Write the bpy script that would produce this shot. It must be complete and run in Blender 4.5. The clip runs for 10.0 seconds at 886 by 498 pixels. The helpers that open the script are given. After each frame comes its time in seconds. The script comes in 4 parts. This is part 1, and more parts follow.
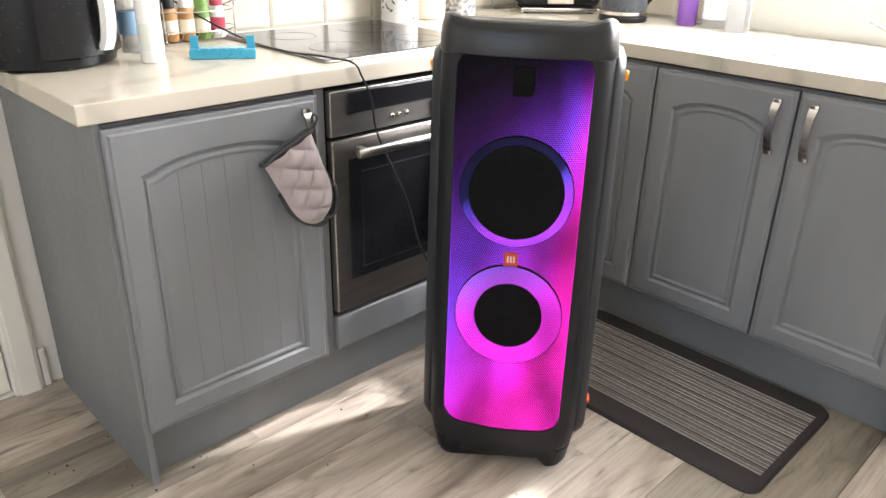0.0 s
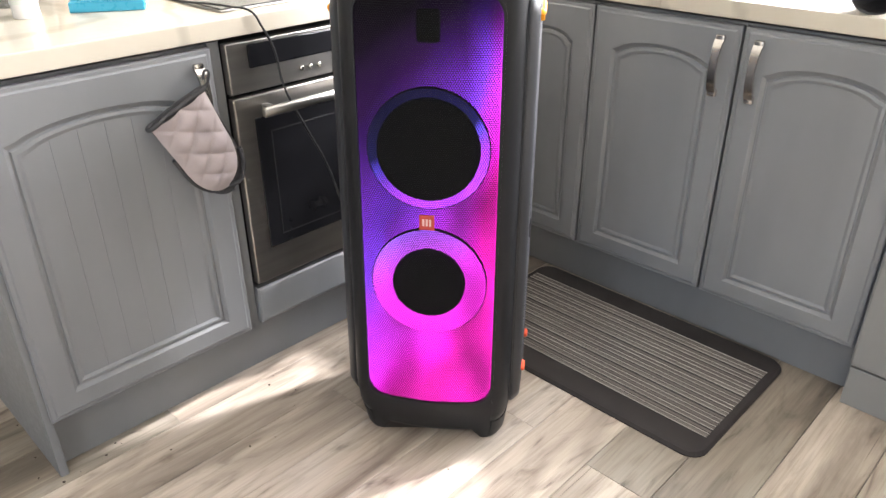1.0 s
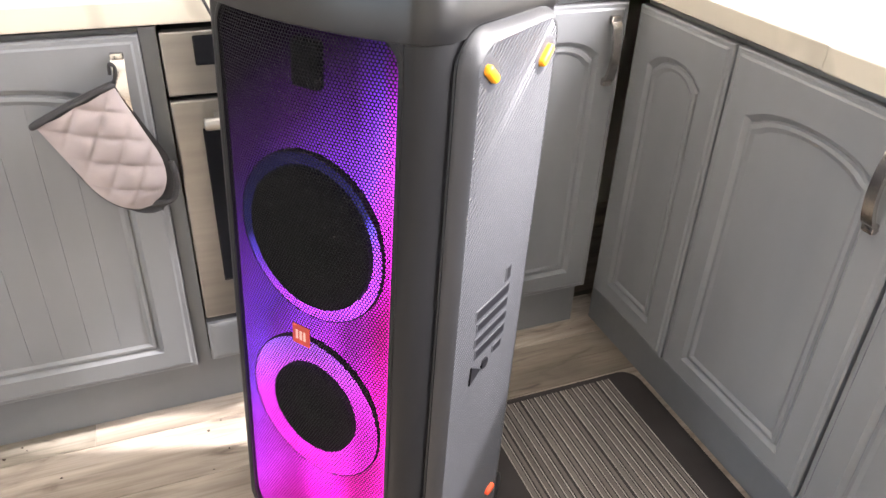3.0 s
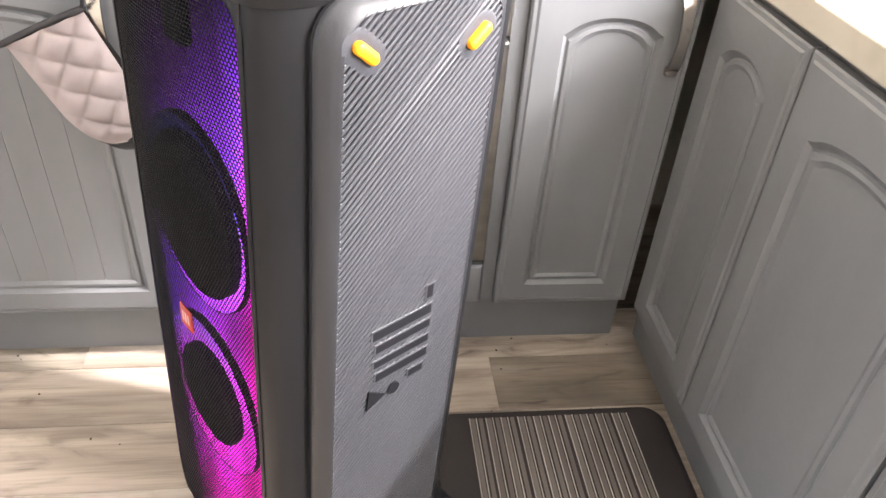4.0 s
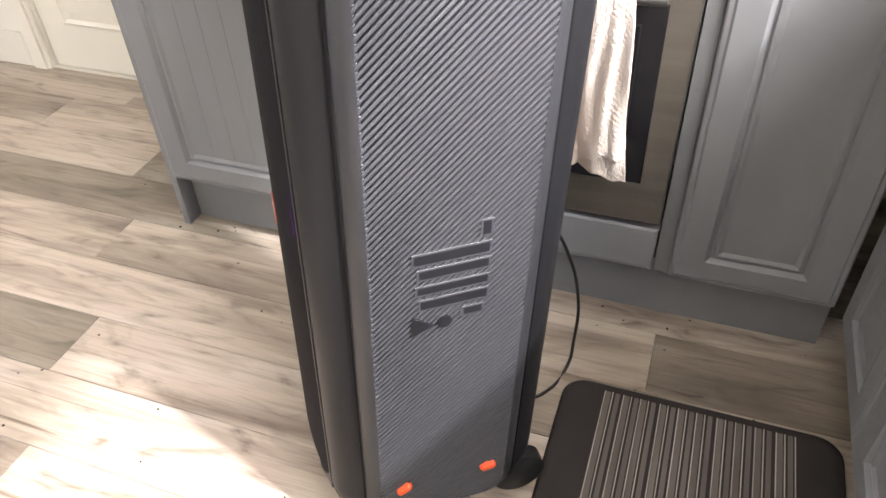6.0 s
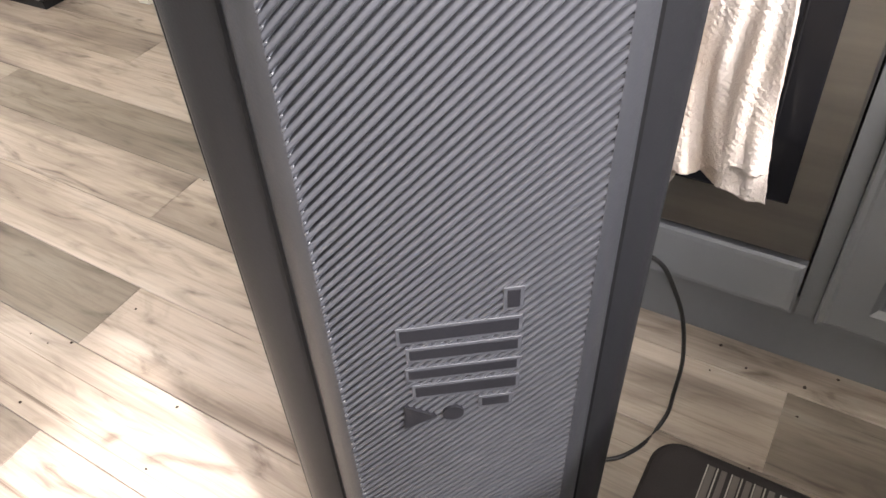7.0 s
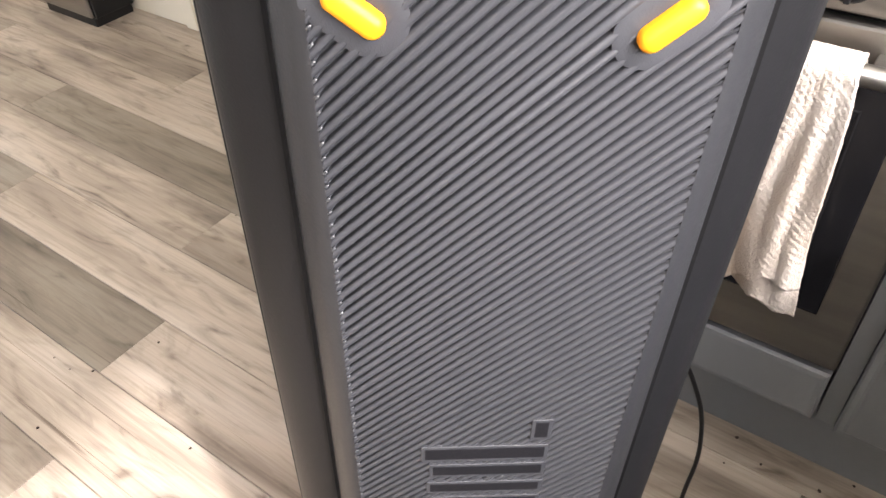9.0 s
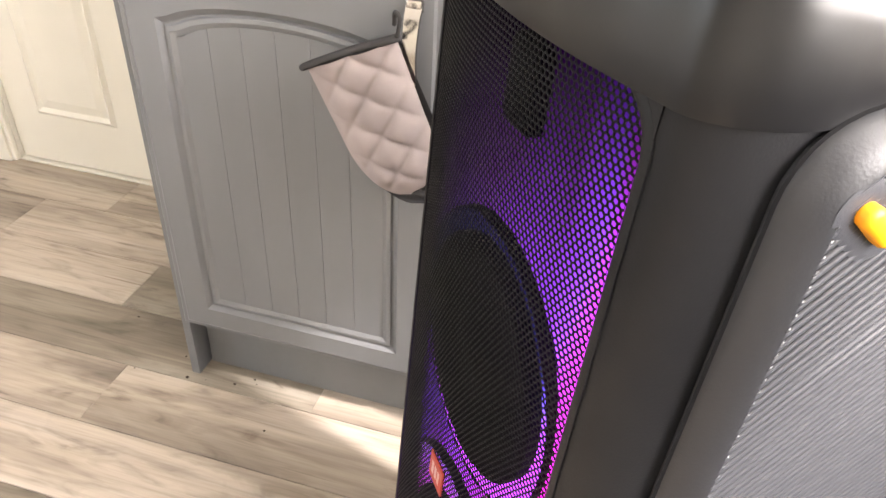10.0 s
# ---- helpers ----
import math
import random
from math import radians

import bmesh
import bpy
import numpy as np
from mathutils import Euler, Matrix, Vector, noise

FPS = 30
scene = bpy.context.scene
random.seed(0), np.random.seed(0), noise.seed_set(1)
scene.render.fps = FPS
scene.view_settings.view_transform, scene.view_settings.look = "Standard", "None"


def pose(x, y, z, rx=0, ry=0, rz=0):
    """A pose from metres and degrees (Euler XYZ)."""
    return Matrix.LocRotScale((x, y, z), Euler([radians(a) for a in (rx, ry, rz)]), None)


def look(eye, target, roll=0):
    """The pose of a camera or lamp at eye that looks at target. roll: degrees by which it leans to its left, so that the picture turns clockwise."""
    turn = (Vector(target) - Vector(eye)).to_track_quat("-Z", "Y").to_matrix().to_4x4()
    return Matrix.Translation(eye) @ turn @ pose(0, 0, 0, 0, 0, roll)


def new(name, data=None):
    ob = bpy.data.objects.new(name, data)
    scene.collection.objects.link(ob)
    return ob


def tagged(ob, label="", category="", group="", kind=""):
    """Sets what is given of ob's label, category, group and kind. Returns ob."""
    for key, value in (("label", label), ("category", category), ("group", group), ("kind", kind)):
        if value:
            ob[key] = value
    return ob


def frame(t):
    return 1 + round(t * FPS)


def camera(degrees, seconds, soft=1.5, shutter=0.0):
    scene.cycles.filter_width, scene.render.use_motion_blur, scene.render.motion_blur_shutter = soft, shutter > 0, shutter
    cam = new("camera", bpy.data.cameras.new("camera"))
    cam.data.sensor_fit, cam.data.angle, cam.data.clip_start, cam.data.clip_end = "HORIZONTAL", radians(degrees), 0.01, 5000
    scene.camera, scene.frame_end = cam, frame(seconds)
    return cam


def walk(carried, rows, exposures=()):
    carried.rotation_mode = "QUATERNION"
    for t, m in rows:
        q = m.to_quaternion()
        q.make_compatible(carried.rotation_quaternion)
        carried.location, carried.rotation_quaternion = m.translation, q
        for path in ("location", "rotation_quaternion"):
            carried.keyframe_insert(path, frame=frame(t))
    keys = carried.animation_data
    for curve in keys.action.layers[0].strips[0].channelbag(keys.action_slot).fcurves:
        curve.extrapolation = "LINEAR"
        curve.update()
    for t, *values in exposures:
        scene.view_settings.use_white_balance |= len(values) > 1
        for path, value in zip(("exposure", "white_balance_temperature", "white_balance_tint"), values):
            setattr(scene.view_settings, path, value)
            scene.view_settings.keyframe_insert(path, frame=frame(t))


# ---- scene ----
cam = camera(61.7, 10.0)
PATH = [
    (0, (-1.954, -1.43, 1.253), (-0.675, -0.132, 0.428), 1.4),
    (0.5, (-1.94, -1.414, 1.253), (-0.59, -0.239, 0.359), 1.9),
    (1, (-1.753, -1.446, 1.223), (-0.491, -0.215, 0.28), -0.3),
    (1.5, (-1.548, -1.452, 1.213), (-0.383, -0.159, 0.228), 0.4),
    (2, (-1.336, -1.338, 1.191), (-0.292, 0.003, 0.136), 1.8),
    (2.5, (-1.157, -1.275, 1.193), (-0.269, 0.171, 0.134), 2.7),
    (3, (-0.95, -1.315, 1.228), (-0.304, 0.252, 0.168), 2.3),
    (3.2, (-0.886, -1.317, 1.23), (-0.286, 0.27, 0.171), 2.9),
    (4.5, (-0.457, -1.155, 1.198), (-0.505, 0.391, -0.07), 3.3),
    (5, (-0.358, -1.189, 1.198), (-0.644, 0.321, -0.082), 1.5),
    (5.2, (-0.334, -1.19, 1.198), (-0.717, 0.287, -0.095), 0.2),
    (6.3, (-0.338, -1.053, 1.117), (-0.927, 0.324, -0.209), -3.1),
    (6.5, (-0.346, -0.976, 1.093), (-0.98, 0.355, -0.258), -3.6),
    (7, (-0.35, -0.837, 1.03), (-1.191, 0.331, -0.358), -7.1),
    (7.5, (-0.337, -0.772, 0.93), (-1.337, 0.256, -0.464), -11.2),
    (8, (-0.322, -0.758, 0.95), (-1.386, 0.218, -0.434), -11.9),
    (8.5, (-0.321, -0.764, 1.029), (-1.369, 0.255, -0.336), -9.3),
    (9, (-0.383, -0.807, 1.092), (-1.284, 0.372, -0.25), -3.2),
    (9.5, (-0.584, -0.909, 1.128), (-1.252, 0.473, -0.154), 2.0),
    (10, (-0.717, -0.910, 1.136), (-1.120, 0.658, -0.038), 3.2),
]
walk(cam, [(t, look(eye, target, roll)) for t, eye, target, roll in PATH], [(0.0, 1.75, 6300, 13), (2.0, 2.3, 6350, 15), (4.5, 2.35, 6650, 17), (6.5, 1.95, 6550, 16), (8.5, 1.85, 6550, 16), (9.0, 1.65, 6700, 16), (10.0, 2.1, 6900, 16)])

# ---- light ----
world = bpy.data.worlds.new("world")
scene.world = world
world.use_nodes = True
wn = world.node_tree
sky = wn.nodes.new("ShaderNodeTexSky")
sky.sky_type, sky.sun_disc = "NISHITA", False
SUN_DIR = Vector((-1.0, 0.25, -1.13)).normalized()      # the way the sunlight travels
sky.sun_elevation = math.asin(-SUN_DIR.z)
sky.sun_rotation = math.atan2(-SUN_DIR.x, -SUN_DIR.y)
bgn = wn.nodes["Background"]
wn.links.new(sky.outputs[0], bgn.inputs[0])
bgn.inputs[1].default_value = 0.12
sun = new("sun", bpy.data.lights.new("sun", "SUN"))
sun.data.energy, sun.data.angle, sun.data.color = 2.15, radians(2.6), (1.0, 0.975, 0.95)
sun.matrix_world = look((3, -1.5, 4), Vector((3, -1.5, 4)) + SUN_DIR)
win_light = new("window_daylight", bpy.data.lights.new("window_daylight", "AREA"))
win_light.data.shape, win_light.data.size, win_light.data.size_y = "RECTANGLE", 1.7, 1.2
win_light.data.energy, win_light.data.color = 46.0, (1.0, 0.985, 0.96)
win_light.matrix_world = look((0.70, -1.0, 1.70), (-1.0, -1.0, 1.35))
# Fill lamp added out of view to the west, to lift west-facing fronts.
fill_light = new("west_fill", bpy.data.lights.new("west_fill", "AREA"))
fill_light.data.shape, fill_light.data.size, fill_light.data.size_y = "RECTANGLE", 1.7, 1.9
fill_light.data.energy, fill_light.data.color = 4.0, (0.97, 0.98, 1.0)
fill_light.matrix_world = look((-3.67, -1.7, 1.05), (0.0, -1.2, 0.95))


# ---- materials ----
def mat(name, a, b=None, rough=0.5, metal=0.0, scale=(6, 6, 6), fine=60.0, bump=0.1, spread=0.12, detail=5.0, coat=0.0, ior=1.45, trans=0.0, spec=0.5):
    """A surface with two scales of variation between the colours a and b, a fine grain and a bump."""
    m = bpy.data.materials.new(name)
    m.use_nodes = True
    t = m.node_tree
    n, l = t.nodes, t.links
    s = n["Principled BSDF"]
    b = b or tuple(v * 0.8 for v in a)
    co = n.new("ShaderNodeTexCoord")
    mp = n.new("ShaderNodeMapping")
    mp.inputs["Scale"].default_value = scale
    l.new(co.outputs["Object"], mp.inputs[0])
    big = n.new("ShaderNodeTexNoise")
    big.inputs["Scale"].default_value, big.inputs["Detail"].default_value = 1.0, detail
    l.new(mp.outputs[0], big.inputs[0])
    small = n.new("ShaderNodeTexNoise")
    small.inputs["Scale"].default_value, small.inputs["Detail"].default_value = fine, 3.0
    l.new(co.outputs["Object"], small.inputs[0])
    ramp = n.new("ShaderNodeValToRGB")
    ramp.color_ramp.elements[0].position, ramp.color_ramp.elements[1].position = 0.32, 0.68
    ramp.color_ramp.elements[0].color, ramp.color_ramp.elements[1].color = (*b, 1), (*a, 1)
    l.new(big.outputs[0], ramp.inputs[0])
    l.new(ramp.outputs[0], s.inputs["Base Color"])
    rr = n.new("ShaderNodeMapRange")
    rr.inputs[3].default_value, rr.inputs[4].default_value = max(0.02, rough - spread), min(1, rough + spread)
    l.new(small.outputs[0], rr.inputs[0])
    l.new(rr.outputs[0], s.inputs["Roughness"])
    s.inputs["Metallic"].default_value, s.inputs["IOR"].default_value = metal, ior
    s.inputs["Specular IOR Level"].default_value = spec
    s.inputs["Coat Weight"].default_value, s.inputs["Transmission Weight"].default_value = coat, trans
    if bump:
        bp = n.new("ShaderNodeBump")
        bp.inputs["Strength"].default_value, bp.inputs["Distance"].default_value = bump, 0.002
        l.new(small.outputs[0], bp.inputs["Height"])
        l.new(bp.outputs[0], s.inputs["Normal"])
    return m


M_DOOR = mat("grey_cabinet_paint", (0.20, 0.205, 0.215), (0.165, 0.17, 0.178), 0.42, scale=(5, 5, 1.6), fine=90, bump=0.06)
M_CARCASS = mat("grey_panel_paint", (0.185, 0.19, 0.198), (0.15, 0.155, 0.16), 0.5, scale=(4, 4, 2), fine=80, bump=0.06)
M_STEEL = mat("brushed_steel", (0.37, 0.355, 0.33), (0.30, 0.29, 0.275), 0.36, 1.0, scale=(3, 3, 40), fine=140, bump=0.04)
M_CHROME = mat("satin_nickel", (0.62, 0.59, 0.54), (0.5, 0.47, 0.44), 0.22, 1.0, fine=60, bump=0.02)
M_GLASS_BLACK = mat("black_oven_glass", (0.008, 0.008, 0.009), (0.012, 0.012, 0.014), 0.10, fine=30, bump=0.0, spread=0.04, spec=0.3)
M_BLACK = mat("black_plastic", (0.008, 0.008, 0.009), (0.012, 0.012, 0.013), 0.42, scale=(8, 8, 8), fine=300, bump=0.05, spec=0.35)
M_SHELL = mat("charcoal_moulded_plastic", (0.0105, 0.0108, 0.0124), (0.0085, 0.0087, 0.010), 0.44, scale=(5, 5, 5), fine=600, bump=0.08, spread=0.06, spec=0.3)
M_RIB = mat("grooved_charcoal_plastic", (0.050, 0.052, 0.060), (0.040, 0.042, 0.049), 0.46, scale=(6, 6, 3), fine=900, bump=0.14, spec=0.5)
M_GLINT = mat("glint_bead_plastic", (0.050, 0.052, 0.058), (0.040, 0.042, 0.048), 0.16, fine=400, bump=0.0, spec=0.8)
# Rib plastic made darker: the rim's turned-away shade is in its colour.
M_RIM = mat("shaded_charcoal_rim", (0.025, 0.0262, 0.030), (0.019, 0.020, 0.0235), 0.42, scale=(9, 9, 2), fine=500, bump=0.10, spread=0.08, spec=0.6)
M_CAP = mat("smooth_black_cap", (0.007, 0.007, 0.008), (0.006, 0.006, 0.0068), 0.31, scale=(6, 6, 6), fine=200, bump=0.01, spread=0.03, spec=0.55)
M_MESH = mat("black_steel_mesh", (0.005, 0.005, 0.0055), (0.007, 0.007, 0.0075), 0.55, 0.0, fine=200, bump=0.0, spec=0.15)
M_CONE = mat("black_paper_cone", (0.004, 0.004, 0.0045), (0.006, 0.006, 0.0065), 0.8, fine=200, bump=0.05, spec=0.1)
M_AMBER = mat("amber_rubber", (0.90, 0.36, 0.01), (0.85, 0.30, 0.01), 0.45, fine=120, bump=0.05)
M_RED = mat("orange_red_rubber", (0.80, 0.10, 0.03), (0.7, 0.08, 0.02), 0.5, fine=120, bump=0.05)
M_WHITE = mat("white_gloss_paint", (0.80, 0.77, 0.68), (0.74, 0.71, 0.62), 0.4, scale=(2, 2, 2), fine=40, bump=0.05)
M_WALL = mat("cream_wall_paint", (0.79, 0.76, 0.69), (0.75, 0.72, 0.65), 0.7, scale=(2, 2, 2), fine=120, bump=0.15)
M_CEIL = mat("white_ceiling_paint", (0.82, 0.81, 0.78), (0.78, 0.77, 0.74), 0.8, scale=(2, 2, 2), fine=120, bump=0.1)
M_TILE = mat("cream_glazed_tile", (0.56, 0.52, 0.43), (0.52, 0.48, 0.39), 0.15, scale=(3, 3, 3), fine=20, bump=0.02, spread=0.05)
M_GROUT = mat("pale_grout", (0.62, 0.60, 0.54), (0.55, 0.53, 0.47), 0.85, fine=200, bump=0.2)
M_RUBBER = mat("dark_brown_rubber", (0.036, 0.031, 0.030), (0.027, 0.023, 0.022), 0.65, scale=(10, 10, 10), fine=400, bump=0.25, spec=0.25)
M_MIDDLE = mat("taupe_rib_rubber", (0.17, 0.15, 0.135), (0.12, 0.105, 0.095), 0.75, scale=(30, 4, 10), fine=300, bump=0.3)
M_DARKER = mat("dark_taupe_rubber", (0.150, 0.130, 0.117), (0.105, 0.090, 0.081), 0.75, scale=(30, 4, 10), fine=300, bump=0.3)
M_PALE = mat("pale_rib_rubber", (0.46, 0.425, 0.385), (0.29, 0.265, 0.24), 0.75, scale=(40, 5, 10), fine=300, bump=0.3)
M_MITT = mat("quilted_grey_cotton", (0.40, 0.345, 0.34), (0.33, 0.285, 0.285), 0.9, scale=(14, 14, 14), fine=700, bump=0.3)
M_TRIM = mat("dark_binding", (0.05, 0.048, 0.05), (0.035, 0.034, 0.036), 0.85, fine=400, bump=0.3)
M_TOWEL = mat("cream_terry_towel", (0.56, 0.51, 0.47), (0.45, 0.37, 0.30), 0.95, scale=(12, 12, 7), fine=420, bump=0.9)
M_CABLE = mat("black_cable_rubber", (0.012, 0.012, 0.012), (0.02, 0.02, 0.02), 0.4, fine=100, bump=0.0)


def plank_material():
    m = bpy.data.materials.new("greyed_oak_plank")
    m.use_nodes = True
    t = m.node_tree
    n, l = t.nodes, t.links
    s = n["Principled BSDF"]
    co, info = n.new("ShaderNodeTexCoord"), n.new("ShaderNodeObjectInfo")
    shift = n.new("ShaderNodeVectorMath")
    shift.operation = "MULTIPLY_ADD"
    comb = n.new("ShaderNodeCombineXYZ")
    for k in range(3):
        l.new(info.outputs["Random"], comb.inputs[k])
    l.new(comb.outputs[0], shift.inputs[0])
    shift.inputs[1].default_value = (37, 91, 53)
    l.new(co.outputs["Object"], shift.inputs[2])

    def noise_at(scale, detail, distort):
        mp = n.new("ShaderNodeMapping")
        mp.inputs["Scale"].default_value = scale
        l.new(shift.outputs[0], mp.inputs[0])
        tx = n.new("ShaderNodeTexNoise")
        tx.inputs["Scale"].default_value, tx.inputs["Detail"].default_value, tx.inputs["Distortion"].default_value = 1.0, detail, distort
        l.new(mp.outputs[0], tx.inputs[0])
        return tx.outputs[0]

    def ramp_of(src, stops):
        r = n.new("ShaderNodeValToRGB")
        e = r.color_ramp.elements
        e[0].position, e[0].color = stops[0][0], (*stops[0][1], 1)
        e[1].position, e[1].color = stops[-1][0], (*stops[-1][1], 1)
        for p, c in stops[1:-1]:
            k = e.new(p)
            k.color = (*c, 1)
        l.new(src, r.inputs[0])
        return r.outputs[0]

    broad = ramp_of(noise_at((1.3, 8, 3), 4, 0.8), [(0.30, (0.20, 0.168, 0.136)), (0.42, (0.34, 0.288, 0.228)), (0.54, (0.46, 0.398, 0.320)), (0.72, (0.54, 0.488, 0.412))])
    streak = ramp_of(noise_at((2.6, 70, 3), 7, 0.7), [(0.28, (0.70, 0.68, 0.66)), (0.47, (0.95, 0.945, 0.94)), (0.72, (1.05, 1.05, 1.05))])
    grain = ramp_of(noise_at((9, 260, 3), 4, 0.3), [(0.30, (0.84, 0.83, 0.82)), (0.50, (0.99, 0.99, 0.99)), (0.70, (1.04, 1.04, 1.04))])
    crack = ramp_of(noise_at((1.5, 120, 3), 5, 0.4), [(0.27, (0.42, 0.38, 0.35)), (0.335, (1, 1, 1)), (0.7, (1, 1, 1))])
    smudge = ramp_of(noise_at((4.5, 19, 3), 7, 1.8), [(0.26, (0.38, 0.355, 0.34)), (0.38, (0.82, 0.81, 0.80)), (0.5, (1, 1, 1))])

    def mul(a, b, f):
        x = n.new("ShaderNodeMix")
        x.data_type, x.blend_type = "RGBA", "MULTIPLY"
        x.inputs[0].default_value = f
        l.new(a, x.inputs[6])
        l.new(b, x.inputs[7])
        return x.outputs[2]

    col = mul(mul(mul(mul(mul(broad, streak, 0.9), grain, 0.8), crack, 0.85), smudge, 0.9), info.outputs["Color"], 1.0)
    l.new(col, s.inputs["Base Color"])
    s.inputs["Roughness"].default_value = 0.42
    bp = n.new("ShaderNodeBump")
    bp.inputs["Strength"].default_value, bp.inputs["Distance"].default_value = 0.25, 0.001
    l.new(streak, bp.inputs["Height"])
    l.new(bp.outputs[0], s.inputs["Normal"])
    return m


def marble_material():
    m = mat("pale_marble_laminate", (0.53, 0.485, 0.40), (0.48, 0.44, 0.36), 0.22, scale=(2.5, 2.5, 2.5), fine=90, bump=0.02, spread=0.06)
    t = m.node_tree
    n, l = t.nodes, t.links
    co = n.new("ShaderNodeTexCoord")
    w = n.new("ShaderNodeTexWave")
    w.inputs["Scale"].default_value, w.inputs["Distortion"].default_value, w.inputs["Detail"].default_value, w.inputs["Detail Scale"].default_value = 1.3, 9.0, 4.0, 1.4
    mp = n.new("ShaderNodeMapping")
    mp.inputs["Rotation"].default_value = (0.3, 0.2, 0.7)
    l.new(co.outputs["Object"], mp.inputs[0])
    l.new(mp.outputs[0], w.inputs[0])
    r = n.new("ShaderNodeValToRGB")
    r.color_ramp.elements[0].position, r.color_ramp.elements[0].color = 0.0, (0.70, 0.69, 0.68, 1)
    r.color_ramp.elements[1].position, r.color_ramp.elements[1].color = 0.12, (1, 1, 1, 1)
    l.new(w.outputs[0], r.inputs[0])
    x = n.new("ShaderNodeMix")
    x.data_type, x.blend_type = "RGBA", "MULTIPLY"
    x.inputs[0].default_value = 0.6
    s = n["Principled BSDF"]
    old = s.inputs["Base Color"].links[0].from_socket
    l.new(old, x.inputs[6])
    l.new(r.outputs[0], x.inputs[7])
    l.new(x.outputs[2], s.inputs["Base Color"])
    return m


M_PLANK = plank_material()
M_WORKTOP = marble_material()


def glow_material(name, stops, strength, low, high, patch=(9, 9, 5), dark=0.42):
    """Coloured light-emitting panel: the colour runs up the panel from low to high, in soft bright and dim clouds."""
    m = bpy.data.materials.new(name)
    m.use_nodes = True
    t = m.node_tree
    n, l = t.nodes, t.links
    n.remove(n["Principled BSDF"])
    em = n.new("ShaderNodeEmission")
    co = n.new("ShaderNodeTexCoord")
    sep = n.new("ShaderNodeSeparateXYZ")
    l.new(co.outputs["Object"], sep.inputs[0])
    tx = n.new("ShaderNodeTexNoise")
    tx.inputs["Scale"].default_value, tx.inputs["Detail"].default_value = 1.0, 0.6
    mp = n.new("ShaderNodeMapping")
    mp.inputs["Scale"].default_value = patch
    l.new(co.outputs["Object"], mp.inputs[0])
    l.new(mp.outputs[0], tx.inputs[0])
    rng = n.new("ShaderNodeMapRange")
    rng.inputs[1].default_value, rng.inputs[2].default_value = low, high
    l.new(sep.outputs["Z"], rng.inputs[0])
    add = n.new("ShaderNodeMath")
    add.operation = "MULTIPLY_ADD"
    add.inputs[1].default_value, add.inputs[2].default_value = 0.35, -0.175
    l.new(tx.outputs[0], add.inputs[0])
    edge = n.new("ShaderNodeMapRange")
    edge.inputs[1].default_value, edge.inputs[2].default_value = -0.13, 0.13
    edge.inputs[3].default_value, edge.inputs[4].default_value = 0.12, -0.26
    l.new(sep.outputs["X"], edge.inputs[0])
    strip = n.new("ShaderNodeMapRange")
    strip.inputs[1].default_value, strip.inputs[2].default_value = 0.070, 0.142
    strip.inputs[3].default_value, strip.inputs[4].default_value = 0.0, -0.36
    l.new(sep.outputs["X"], strip.inputs[0])
    both = n.new("ShaderNodeMath")
    l.new(edge.outputs[0], both.inputs[0])
    l.new(strip.outputs[0], both.inputs[1])
    sway = n.new("ShaderNodeMath")
    l.new(add.outputs[0], sway.inputs[0])
    l.new(both.outputs[0], sway.inputs[1])
    tot = n.new("ShaderNodeMath")
    l.new(rng.outputs[0], tot.inputs[0])
    l.new(sway.outputs[0], tot.inputs[1])
    r = n.new("ShaderNodeValToRGB")
    e = r.color_ramp.elements
    e[0].position, e[0].color = stops[0][0], (*stops[0][1], 1)
    e[1].position, e[1].color = stops[-1][0], (*stops[-1][1], 1)
    for p, c in stops[1:-1]:
        k = e.new(p)
        k.color = (*c, 1)
    l.new(tot.outputs[0], r.inputs[0])
    power = n.new("ShaderNodeMapRange")
    power.inputs[1].default_value, power.inputs[2].default_value = dark - 0.12, dark + 0.24
    power.inputs[3].default_value, power.inputs[4].default_value = strength * 0.26, strength
    l.new(tx.outputs[0], power.inputs[0])
    l.new(r.outputs[0], em.inputs[0])
    fade = n.new("ShaderNodeMapRange")
    fade.inputs[1].default_value, fade.inputs[2].default_value = 0.85, 0.985
    fade.inputs[3].default_value, fade.inputs[4].default_value = 1.0, 0.15
    l.new(sep.outputs["Z"], fade.inputs[0])
    dim = n.new("ShaderNodeMath")
    dim.operation = "MULTIPLY"
    l.new(power.outputs[0], dim.inputs[0])
    l.new(fade.outputs[0], dim.inputs[1])
    l.new(dim.outputs[0], em.inputs[1])
    l.new(em.outputs[0], n["Material Output"].inputs[0])
    return m


M_GLOW = glow_material("led_panel_glow", [(-0.0, (0.95, 0.02, 0.50)), (0.10, (0.92, 0.02, 0.72)), (0.20, (0.80, 0.04, 0.85)), (0.36, (0.52, 0.04, 0.82)), (0.50, (0.22, 0.05, 0.78)), (0.60, (0.15, 0.03, 0.50)), (0.70, (0.11, 0.02, 0.32)), (0.82, (0.040, 0.006, 0.08)), (1.0, (0.008, 0.002, 0.012))], 0.80, 0.13, 1.0, patch=(10, 10, 6))
M_RING_LOW = glow_material("led_ring_glow_low", [(0.0, (0.95, 0.03, 0.72)), (0.5, (0.80, 0.05, 0.85)), (1.0, (0.25, 0.14, 0.90))], 0.85, 0.30, 0.54, dark=0.3)
M_RING_HIGH = glow_material("led_ring_glow_high", [(0.0, (0.45, 0.06, 0.9)), (0.25, (0.12, 0.07, 0.70)), (0.40, (0.01, 0.010, 0.06)), (1.0, (0.004, 0.003, 0.015))], 1.0, 0.60, 0.84, dark=0.3)


